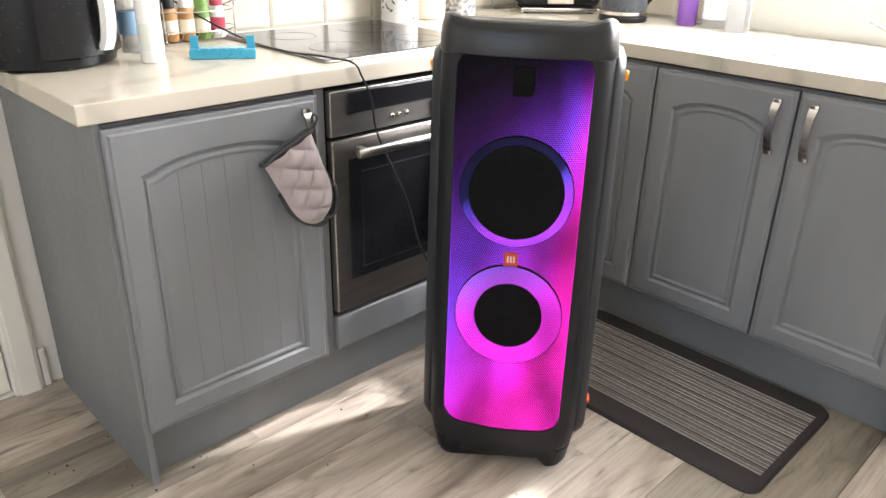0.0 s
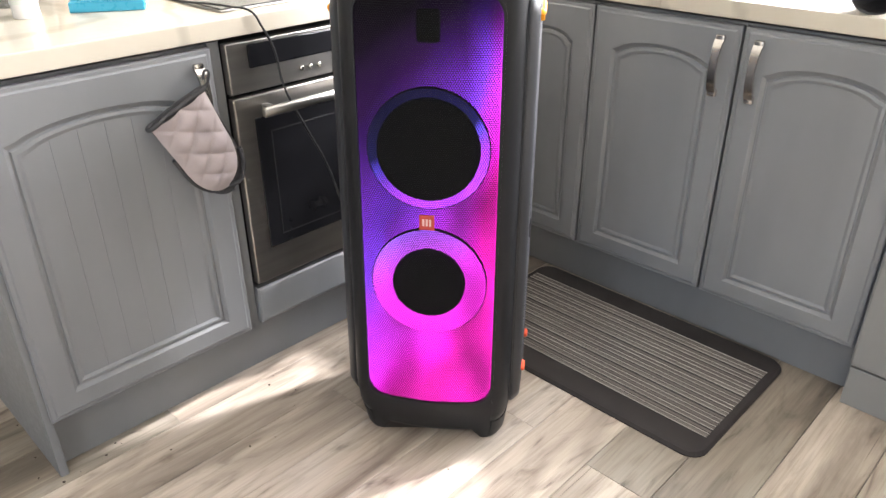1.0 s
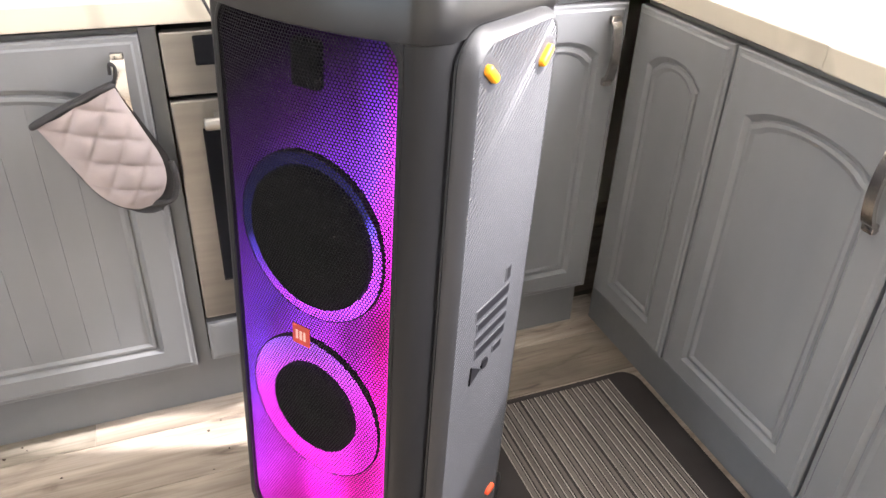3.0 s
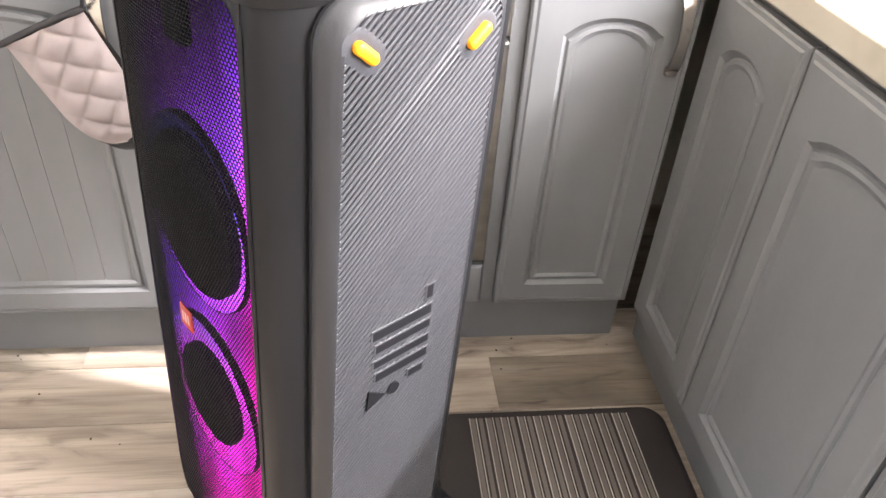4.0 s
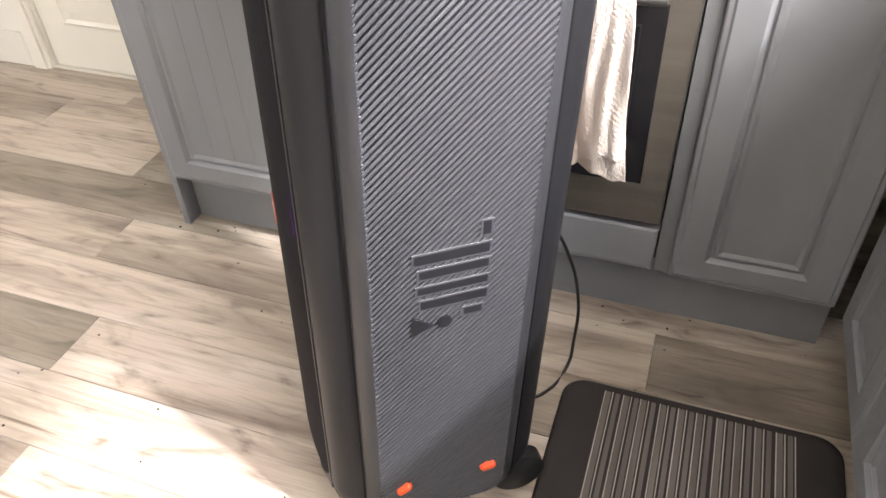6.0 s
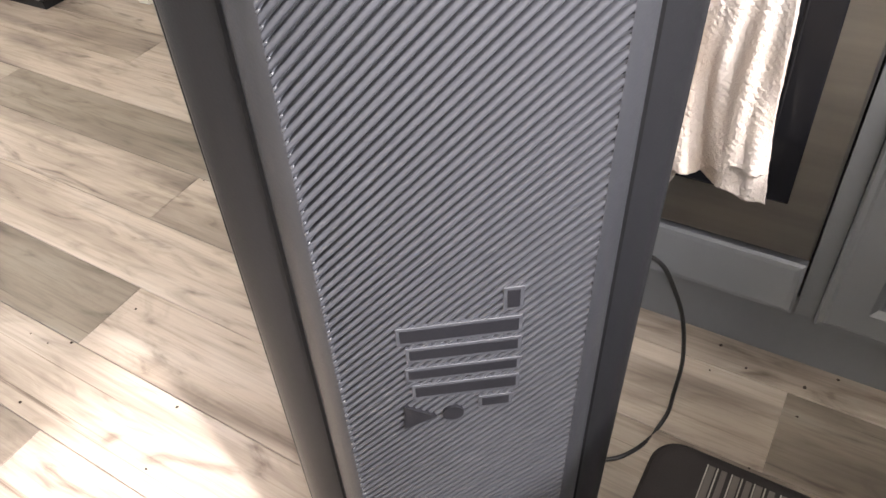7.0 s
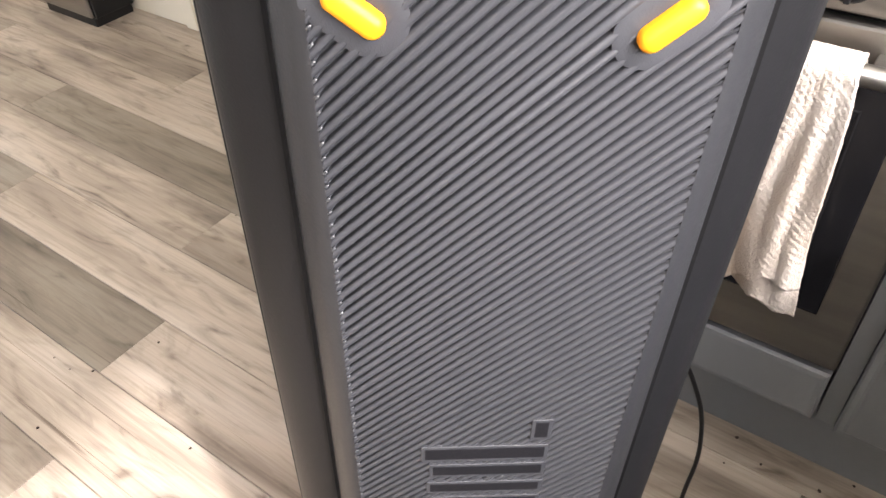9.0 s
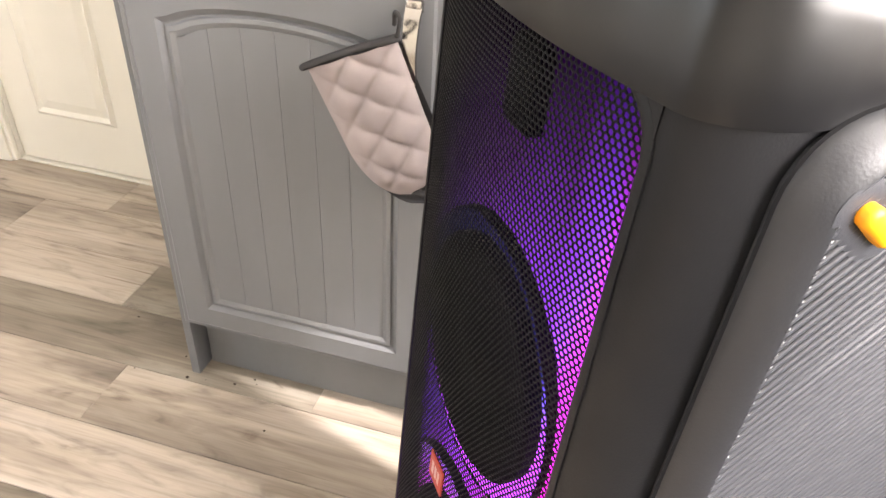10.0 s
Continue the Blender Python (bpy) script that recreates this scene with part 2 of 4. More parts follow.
# ---- building helpers ----
def part(name, bm, material, parent=None, label="", smooth=False, kind=""):
    me = bpy.data.meshes.new(name)
    bmesh.ops.recalc_face_normals(bm, faces=bm.faces)
    bm.to_mesh(me)
    bm.free()
    me.materials.append(material)
    if smooth:
        me.shade_smooth()
        if smooth is not True:
            me.set_sharp_from_angle(angle=radians(smooth))
    ob = new(name, me)
    ob.parent = parent
    return tagged(ob, label, kind=kind)


def thing(name, m, label, category, group="", kind=""):
    ob = new(name)
    ob.matrix_world = m
    return tagged(ob, label, category, group, kind)


def block(x0, x1, y0, y1, z0, z1, bevel=0.0, seg=2, bm=None):
    own = bmesh.new()
    bmesh.ops.create_cube(own, size=1.0)
    for v in own.verts:
        v.co = Vector((x0 + (v.co.x + 0.5) * (x1 - x0), y0 + (v.co.y + 0.5) * (y1 - y0), z0 + (v.co.z + 0.5) * (z1 - z0)))
    if bevel:
        bmesh.ops.bevel(own, geom=own.edges[:], offset=bevel, segments=seg, affect="EDGES", profile=0.5)
    if bm is None:
        return own
    me = bpy.data.meshes.new("tmp")
    own.to_mesh(me)
    own.free()
    bm.from_mesh(me)
    bpy.data.meshes.remove(me)
    return bm


def loft(loops, closed=True, cap=(True, True), bm=None):
    """Skin a row of loops, each with the same count of points."""
    bm = bm or bmesh.new()
    rows = [[bm.verts.new(p) for p in loop] for loop in loops]
    k = len(rows[0])
    for a, b in zip(rows, rows[1:]):
        for i in range(k if closed else k - 1):
            j = (i + 1) % k
            bm.faces.new((a[i], a[j], b[j], b[i]))
    if cap[0]:
        bm.faces.new(rows[0][::-1])
    if cap[1]:
        bm.faces.new(rows[-1])
    return bm


def lathe(profile, seg=32, axis="z", at=(0, 0, 0), cap=(False, False), bm=None):
    """Turn a profile of (radius, height) round an axis."""
    loops = []
    for r, h in profile:
        loop = []
        for i in range(seg):
            a = 2 * math.pi * i / seg
            c, s = r * math.cos(a), r * math.sin(a)
            p = (c, s, h) if axis == "z" else (c, h, s) if axis == "y" else (h, c, s)
            loop.append(Vector(p) + Vector(at))
        loops.append(loop)
    return loft(loops, True, cap, bm)


def tube(points, r, name, material, parent=None, label="", cyclic=False, res=3):
    cu = bpy.data.curves.new(name, "CURVE")
    cu.dimensions, cu.bevel_depth, cu.bevel_resolution, cu.use_fill_caps, cu.resolution_u = "3D", r, res, True, 8
    sp = cu.splines.new("BEZIER")
    sp.bezier_points.add(len(points) - 1)
    sp.use_cyclic_u = cyclic
    for b, p in zip(sp.bezier_points, points):
        b.co, b.handle_left_type, b.handle_right_type = p, "AUTO", "AUTO"
    tmp = bpy.data.objects.new("tmp", cu)
    me = bpy.data.meshes.new_from_object(tmp)
    me.name = name
    bpy.data.objects.remove(tmp)
    bpy.data.curves.remove(cu)
    me.materials.clear()
    me.materials.append(material)
    me.shade_smooth()
    ob = new(name, me)
    ob.parent = parent
    return tagged(ob, label)


def rounded_rect(x0, x1, z0, z1, r, n=6):
    pts = []
    for cx, cz, a0 in ((x1 - r, z0 + r, -90), (x1 - r, z1 - r, 0), (x0 + r, z1 - r, 90), (x0 + r, z0 + r, 180)):
        for i in range(n + 1):
            a = radians(a0 + 90 * i / n)
            pts.append((cx + r * math.cos(a), cz + r * math.sin(a)))
    return pts


# ---- room ----
X0, X1, Y0, Y1, CEIL = -3.6, 0.62, -3.4, 0.62, 2.45
floor = part("floor", block(X0, X1, Y0, Y1, -0.10, -0.012), M_GROUT, None, "greyed oak plank floor with dark streaks", kind="structure")
tagged(floor, category="floor")
tagged(part("ceiling", block(X0 - 0.1, X1 + 0.1, Y0 - 0.1, Y1 + 0.1, CEIL, CEIL + 0.1), M_CEIL, None, "plain white painted kitchen ceiling", kind="structure"), category="ceiling")
DX0, DX1, DH = -2.42, -1.60, 2.00        # doorway in the north wall
bm = block(X0 - 0.1, DX0, Y1, Y1 + 0.1, -0.1, CEIL)
block(DX0, DX1, Y1, Y1 + 0.1, DH, CEIL, bm=bm)
block(DX1, X1 + 0.1, Y1, Y1 + 0.1, -0.1, CEIL, bm=bm)
wall_n = tagged(part("wall_north", bm, M_WALL, None, "cream painted wall with glazed tiles over the worktop", kind="structure"), category="wall")
WY0, WY1, WZ0, WZ1 = -2.40, -0.14, 1.06, 2.38    # window in the east wall
bm = block(X1, X1 + 0.1, Y0 - 0.1, WY0, -0.1, CEIL)
block(X1, X1 + 0.1, WY1, Y1, -0.1, CEIL, bm=bm)
block(X1, X1 + 0.1, WY0, WY1, -0.1, WZ0, bm=bm)
block(X1, X1 + 0.1, WY0, WY1, WZ1, CEIL, bm=bm)
wall_e = tagged(part("wall_east", bm, M_WALL, None, "cream wall with a window over the sink", kind="structure"), category="wall")
tagged(part("wall_south", block(X0 - 0.1, X1 + 0.1, Y0 - 0.1, Y0, -0.1, CEIL), M_WALL, None, "plain cream painted kitchen wall", kind="structure"), category="wall")
PY0, PY1, PZ1 = -2.60, -0.80, 2.05       # unseen opening added in the west wall, for the fill lamp
bm = block(X0 - 0.1, X0, Y0, PY0, -0.1, CEIL)
block(X0 - 0.1, X0, PY1, Y1, -0.1, CEIL, bm=bm)
block(X0 - 0.1, X0, PY0, PY1, PZ1, CEIL, bm=bm)
tagged(part("wall_west", bm, M_WALL, None, "cream wall with an unseen opening added for fill light", kind="structure"), category="wall")


def window():
    w = thing("window_1", pose(X1, 0, 0), "white framed window full of bright daylight", "window", kind="structure")
    f = bmesh.new()
    for y0, y1, z0, z1 in ((WY0, WY1, WZ0, WZ0 + 0.05), (WY0, WY1, WZ1 - 0.05, WZ1), (WY0, WY0 + 0.05, WZ0 + 0.05, WZ1 - 0.05), (WY1 - 0.05, WY1, WZ0 + 0.05, WZ1 - 0.05)):
        block(0.035, 0.085, y0, y1, z0, z1, 0.004, bm=f)
    part("window_frame", f, M_WHITE, w)
    part("window_sill", block(-0.05, 0.034, WY0 - 0.02, WY1 + 0.02, WZ0 - 0.025, WZ0 - 0.002, 0.006), M_WHITE, w)


window()


def backdrop():
    m = bpy.data.materials.new("bright_overcast_distance")
    m.use_nodes = True
    n, l = m.node_tree.nodes, m.node_tree.links
    n.remove(n["Principled BSDF"])
    em = n.new("ShaderNodeEmission")
    em.inputs[0].default_value, em.inputs[1].default_value = (1.0, 0.99, 0.96, 1), 1.3
    l.new(em.outputs[0], n["Material Output"].inputs[0])
    tagged(part("backdrop", block(3.0, 3.02, -5.5, 2.5, -1.0, 3.2), m, None, "plain bright daylight beyond the window", kind="structure"), category="backdrop")


backdrop()


def inner_door():
    d = thing("door_1", pose(DX0, Y1, 0), "white painted panelled door, closed", "door", kind="structure")
    w = DX1 - DX0
    f = block(-0.075, 0.0, -0.018, 0.0, 0, DH + 0.07, 0.005)
    block(w, w + 0.075, -0.018, 0.0, 0, DH + 0.07, 0.005, bm=f)
    block(0.0, w, -0.018, 0.0, DH, DH + 0.07, 0.005, bm=f)
    block(-0.066, -0.012, -0.026, -0.018, 0, DH + 0.06, 0.004, bm=f)
    block(w + 0.012, w + 0.066, -0.026, -0.018, 0, DH + 0.06, 0.004, bm=f)
    part("door_frame", f, M_WHITE, d)
    leaf = part("door_leaf", block(0.004, w - 0.004, 0.012, 0.05, 0.008, DH - 0.004, 0.002), M_WHITE, d)
    for x0, x1 in ((0.10, w / 2 - 0.05), (w / 2 + 0.05, w - 0.10)):
        for z0, z1 in ((0.16, 0.72), (0.90, 1.42), (1.56, 1.86)):
            loops = []
            for off, y in ((0, 0.0125), (0.012, 0.004), (0.024, 0.0125), (0.05, 0.007)):
                loops.append([(x, y, z) for x, z in ((x0 + off, z0 + off), (x1 - off, z0 + off), (x1 - off, z1 - off), (x0 + off, z1 - off))])
            part("door_panel", loft(loops, True, (False, True)), M_WHITE, leaf)
    bm = lathe([(0.022, 0.012), (0.022, 0.002), (0.009, -0.002), (0.009, -0.04), (0.02, -0.045), (0.02, -0.06), (0.0, -0.064)], 16, "y", (w - 0.06, 0, 1.0))
    part("handle", bm, M_CHROME, leaf, "round metal door knob", smooth=40)


inner_door()
tagged(part("threshold", block(DX0, DX1, Y1 + 0.001, Y1 + 0.099, -0.1, 0.004, 0.001), M_WHITE, None, "painted sill under the closed door", kind="structure"), category="trim")
for n_, x0, x1 in (("baseboard", X0, DX0 - 0.077), ("baseboard", DX1 + 0.077, -1.505)):
    tagged(part(n_, block(x0, x1, Y1 - 0.016, Y1, 0.0, 0.12, 0.004), M_WHITE, None, "white painted skirting board", kind="structure"), category="baseboard")


# ---- kitchen units ----
def door_mesh(w, h, grooves, margin=0.060, foot=0.053, arch_at=0.104, rise=0.042, thick=0.02):
    """A routed cabinet door: a frame with an arched, moulded field. Front at y = 0, facing -y, lower left corner at the origin."""
    x0, x1, z0 = margin, w - margin, foot
    zs = h - arch_at
    n = 18

    def top(x):
        s = (x - w / 2) / ((x1 - x0) / 2)
        s = min(1.0, abs(s) / 0.93)
        return zs + rise * math.sqrt(max(0.0, 1 - s * s * 0.93)) * 1.0 - rise * math.sqrt(0.07)

    def ring(off, y):
        pts = [(x0 + off, y, z0 + off), (x1 - off, y, z0 + off)]
        for i in range(n + 1):
            x = x1 - off - (x1 - x0 - 2 * off) * i / n
            full = x1 - (x1 - x0) * i / n
            pts.append((x, y, top(full) - off))
        return pts

    def border(off, y):
        pts = [(off, y, off), (w - off, y, off)]
        for i in range(n + 1):
            x = x1 - (x1 - x0) * i / n
            x = w - off if i == 0 else off if i == n else x
            pts.append((x, y, h - off))
        return pts

    loops = [border(0, thick), border(0, 0.006), border(0.003, 0.003), border(0.010, 0.0028), border(0.014, 0.0), ring(0, 0.0), ring(0.0085, 0.0078), ring(0.011, 0.0082), ring(0.0135, 0.0045), ring(0.0195, 0.0030), ring(0.027, 0.0065)]
    frame_bm = loft(loops, True, (True, False))
    bm = bmesh.new()
    # the field, in boards parted by fine grooves
    fx0, fx1, fz = x0 + 0.027, x1 - 0.027, z0 + 0.027
    count = max(1, round((fx1 - fx0) / 0.054)) if grooves else 1
    g = 0.0008
    for k in range(count):
        a, b = fx0 + (fx1 - fx0) * k / count, fx0 + (fx1 - fx0) * (k + 1) / count
        la, lb = a + (g if k else 0), b - (g if k < count - 1 else 0)
        xs = [la + (lb - la) * i / 8 for i in range(9)]

        def tz(x):
            return top(w / 2 + (x - w / 2) * (x1 - x0) / (fx1 - fx0)) - 0.027
        up = [bm.verts.new((x, 0.0065, tz(x))) for x in xs]
        lo = [bm.verts.new((x, 0.0065, fz)) for x in xs]
        for i in range(8):
            bm.faces.new((lo[i], lo[i + 1], up[i + 1], up[i]))
        for (x, xo, i) in ((la, a, 0), (lb, b, 8)):
            if x != xo:
                u2, l2 = bm.verts.new((xo, 0.0073, tz(xo))), bm.verts.new((xo, 0.0073, fz))
                bm.faces.new((up[i], u2, l2, lo[i]))
    bmesh.ops.remove_doubles(bm, verts=bm.verts[:], dist=0.00002)
    return frame_bm, bm


def bow_handle(parent, x, z0, z1):
    """A flat bowed bar handle, standing off the door."""
    loops = []
    for i in range(13):
        s = i / 12
        z = z0 + (z1 - z0) * s
        out = -0.004 - 0.022 * math.sin(math.pi * s) ** 0.6
        w = 0.0112 - 0.0022 * math.sin(math.pi * s)
        d = 0.004
        loops.append([(x - w, out + d, z), (x + w, out + d, z), (x + w, out - d, z), (x - w, out - d, z)])
    bm = loft(loops)
    block(x - 0.0112, x + 0.0112, -0.012, -0.0005, z0 - 0.006, z0 + 0.012, 0.003, bm=bm)
    block(x - 0.0112, x + 0.0112, -0.012, -0.0005, z1 - 0.012, z1 + 0.006, 0.003, bm=bm)
    return part("handle", bm, M_CHROME, parent, "bowed satin nickel bar handle", smooth=35)


ZB, ZT = 0.150, 0.862


def cabinet(m, w, label, dx0, dx1, handle=None, grooves=True, group=""):
    """A base unit: origin at its lower left front corner, door face at y = 0."""
    c = thing("base_cabinet", m, label, "cabinet", group)
    part("body", block(0, w, 0.024, 0.56, ZB - 0.002, 0.868, 0.001), M_CARCASS, c)
    rim, field = door_mesh(dx1 - dx0, ZT - ZB, grooves)
    d = part("door", rim, M_DOOR, c, smooth=28)
    part("door_field", field, M_DOOR, d)
    d.location = (dx0, 0, ZB)
    if handle is not None:
        bow_handle(d, handle - dx0, 0.695 - ZB, 0.832 - ZB)
    return c


GROUP = "grey kitchen units"
unit_a = cabinet(pose(-1.456, 0, 0), 0.490, "grey painted base cabinet with arched grooved door beside the oven", -0.006, 0.490, 0.452, True, GROUP)
part("end_panel", block(-0.020, -0.002, 0.012, 0.60, 0.0, 0.874, 0.0015), M_CARCASS, unit_a, "full height grey end panel")
cabinet(pose(-0.310, 0, 0), 0.306, "grey painted narrow corner cabinet with arched door and bar handle", 0.0, 0.300, 0.264, False, GROUP)
TURN_E = -90
cabinet(pose(0, -0.016, 0, 0, 0, TURN_E), 0.289, "grey painted narrow corner cabinet with arched door", 0.0, 0.289, None, False, GROUP)
cabinet(pose(0, -0.308, 0, 0, 0, TURN_E), 0.410, "grey painted sink cabinet with arched door and bar handle", 0.003, 0.407, 0.362, False, GROUP)
cabinet(pose(0, -0.719, 0, 0, 0, TURN_E), 0.410, "grey painted sink cabinet with arched door and bar handle", 0.003, 0.407, 0.045, False, GROUP)
tagged(part("plinth", block(-1.455, -0.001, 0.055, 0.073, 0.0, 0.146, 0.001), M_CARCASS, None, "grey painted plinth under the oven run", kind="structure"), category="plinth")
tagged(part("plinth", block(0.055, 0.073, -1.128, 0.054, 0.0, 0.146, 0.001), M_CARCASS, None, "grey painted plinth under the sink run", kind="structure"), category="plinth")
# filler posts either side of the oven
tagged(part("filler_post", block(-0.965, -0.937, 0.018, 0.30, 0.146, 0.87, 0.001), M_CARCASS, None, "grey painted upright beside the oven", kind="structure"), category="trim")
tagged(part("filler_post", block(-0.339, -0.311, 0.018, 0.30, 0.146, 0.87, 0.001), M_CARCASS, None, "grey painted upright beside the oven", kind="structure"), category="trim")
drw = thing("filler_drawer", pose(-0.935, 0, 0.156), "shallow grey drawer front below the oven", "drawer")
loops = []
for off, y in ((0, 0.02), (0, 0.005), (0.004, 0.001), (0.012, 0.0), (0.014, -0.0)):
    loops.append([(off, y, off), (0.592 - off, y, off), (0.592 - off, y, 0.100 - off), (off, y, 0.100 - off)])
part("drawer_front", loft(loops), M_DOOR, drw)
part("drawer_box", block(0.020, 0.572, 0.0205, 0.42, 0.012, 0.086, 0.001), M_CARCASS, drw)

# ---- worktops ----
wt = thing("worktop", pose(0, 0, 0), "pale marble-effect laminate worktop with square edge", "worktop")
WB, WT = 0.877, 0.918
SX0, SX1, SY0, SY1 = 0.16, 0.50, -1.02, -0.50      # sink cut-out
part("oven_run_top", block(-1.504, -0.002, -0.004, 0.605, WB, WT, 0.003), M_WORKTOP, wt)
bm = block(-0.001, 0.605, SY1, 0.605, WB, WT, 0.003)
part("corner_top", bm, M_WORKTOP, wt)
bm = block(-0.004, SX0, -1.76, SY1 - 0.0, WB, WT, 0.003)
part("sink_front_top", bm, M_WORKTOP, wt)
part("sink_back_top", block(SX1, 0.605, -1.76, SY1, WB, WT, 0.003), M_WORKTOP, wt)
part("drainer_top", block(SX0, SX1, -1.76, SY0, WB, WT, 0.003), M_WORKTOP, wt)


# ---- oven ----
def oven():
    o = thing("built_in_oven", pose(-0.934, 0, 0), "stainless steel built-in oven with black glass door", "oven")
    w = 0.592
    part("body", block(0.006, w - 0.006, 0.022, 0.55, 0.275, 0.862, 0.002), M_BLACK, o)
    part("control_panel", block(0, w, -0.002, 0.020, 0.752, 0.864, 0.003), M_STEEL, o)
    part("display", block(0.052, 0.40, -0.0045, -0.002, 0.805, 0.856, 0.003), M_GLASS_BLACK, o, "black glass display strip")
    for x in (0.19, 0.215, 0.24):
        part("button", lathe([(0.006, -0.002), (0.006, -0.007), (0.004, -0.009), (0.0, -0.009)], 14, "y", (x, 0, 0.780)), M_CHROME, o, smooth=40)
    for x in (0.355, 0.46):
        k = part("knob", lathe([(0.022, -0.002), (0.021, -0.016), (0.018, -0.020), (0.0, -0.020)], 24, "y", (x, 0, 0.788)), M_BLACK, o, smooth=40)
        part("pointer", block(x - 0.003, x + 0.003, -0.027, -0.019, 0.770, 0.806, 0.001), M_BLACK, k)
    d = part("door", block(0, w, -0.004, 0.018, 0.272, 0.744, 0.004), M_STEEL, o, "brushed stainless steel oven door")
    part("door_glass", block(0.048, w - 0.048, -0.0065, -0.004, 0.360, 0.690, 0.002), M_GLASS_BLACK, d, "black glass pane")
    loops = []
    for off, y in ((0.0, -0.0066), (0.002, -0.0072), (0.004, -0.0066)):
        loops.append([(0.085 + off, y, 0.385 + off), (w - 0.085 - off, y, 0.385 + off), (w - 0.085 - off, y, 0.655 - off), (0.085 + off, y, 0.655 - off)])
    part("inner_window", loft(loops, True, (False, False)), M_BLACK, d)
    bar = bmesh.new()
    loops = []
    for x in (0.05, 0.053, w - 0.053, w - 0.05):
        r = 0.008 if x in (0.05, w - 0.05) else 0.0105
        loops.append([(x, -0.042 + r * math.cos(a * math.pi / 6), 0.712 + 1.15 * r * math.sin(a * math.pi / 6)) for a in range(12)])
    loft(loops, bm=bar)
    part("handle", bar, M_STEEL, d, "steel bar handle", smooth=40)
    for x in (0.07, w - 0.09):
        part("handle_post", block(x, x + 0.018, -0.036, -0.004, 0.704, 0.720, 0.002), M_STEEL, d)


oven()


def hob():
    h = thing("ceramic_hob", pose(-0.90, 0.055, WT), "black ceramic glass hob set into the worktop", "hob")
    part("frame", block(0, 0.575, 0, 0.51, 0.0005, 0.005, 0.002), M_STEEL, h)
    part("glass", block(0.004, 0.571, 0.004, 0.506, 0.0052, 0.0075, 0.001), M_GLASS_BLACK, h)
    m = mat("hob_ring_print", (0.10, 0.10, 0.10), (0.08, 0.08, 0.08), 0.2, bump=0)
    for x, y, r in ((0.15, 0.14, 0.085), (0.42, 0.14, 0.07), (0.15, 0.37, 0.07), (0.42, 0.37, 0.09)):
        part("cooking_zone", lathe([(r, 0.0076), (r, 0.0079), (r - 0.003, 0.0079), (r - 0.003, 0.0076)], 40, "z", (x, y, 0)), m, h)


hob()


# ---- dishwasher ----
def dishwasher():
    d = thing("dishwasher", pose(-0.018, -1.135, 0, 0, 0, TURN_E), "silver grey dishwasher under the worktop", "dishwasher")
    m = mat("silver_enamel", (0.24, 0.24, 0.238), (0.21, 0.21, 0.208), 0.38, 0.15, scale=(2, 2, 2), fine=30, bump=0.0, spread=0.04)
    part("body", block(0.004, 0.596, 0.035, 0.57, 0.09, 0.868, 0.002), M_CARCASS, d)
    part("door", block(0, 0.6, 0.0, 0.033, 0.115, 0.74, 0.006), m, d)
    part("control_panel", block(0, 0.6, 0.0, 0.033, 0.746, 0.865, 0.006), m, d)
    part("kick_plate", block(0.002, 0.598, 0.004, 0.03, 0.0, 0.110, 0.003), m, d, "grey kick plate")


dishwasher()


# ---- party loudspeaker ----
SPK = pose(-0.653, -0.371, 0, 0, 0, -54.4)
GX, GY, BOW = 0.1425, -0.177, 0.019               # edge of the bowed grille and how far its middle stands out


def front_y(x):
    return GY - BOW * (1 - (x / GX) ** 2)


def shell_section(notch=True, grow=0.0):
    """The outline of the loudspeaker seen from above: rounded front columns, a recess for the lit front, a rounded back."""
    half = []
    if not notch:
        half += [(GX * k / 6, front_y(GX * k / 6) - grow) for k in range(1, 6)]
    half += [(GX, GY - grow)]
    for i in range(1, 9):
        a = radians(90 * i / 8)
        half.append((GX + (0.180 + grow - GX) * math.sin(a), -0.118 + (GY - grow + 0.118) * math.cos(a)))
    half.append((0.181 + grow, 0.0))
    for i in range(0, 7):
        a = radians(90 * i / 6)
        half.append((0.181 + grow - 0.055 + 0.055 * math.cos(a), 0.150 + grow - 0.055 + 0.055 * math.sin(a)))
    pts = [(0.0, front_y(0) - grow)] if not notch else [(0.0, -0.135), (GX, -0.135)]
    pts += half
    pts += [(-x, y) for x, y in reversed(half)]
    if notch:
        pts.append((-GX, -0.135))
    return pts


def clip(poly, n, d):
    out = []
    for (ay, az), (cy, cz) in zip(poly, poly[1:] + poly[:1]):
        da, db = ay * n[0] + az * n[1] - d, cy * n[0] + cz * n[1] - d
        if da >= 0:
            out.append((ay, az))
        if (da >= 0) != (db >= 0):
            f = da / (da - db)
            out.append((ay + (cy - ay) * f, az + (cz - az) * f))
    return out


def pill(yc, zc, ang, ln, hw, sx, x):
    """A capsule outline on the side of the loudspeaker, turned by ang degrees."""
    c, sn = math.cos(radians(ang)), math.sin(radians(ang))
    return [(sx * x, yc + c * py - sn * pz, zc + sn * py + c * pz) for py, pz in rounded_rect(-ln, ln, -hw, hw, hw * 0.98, 5)]


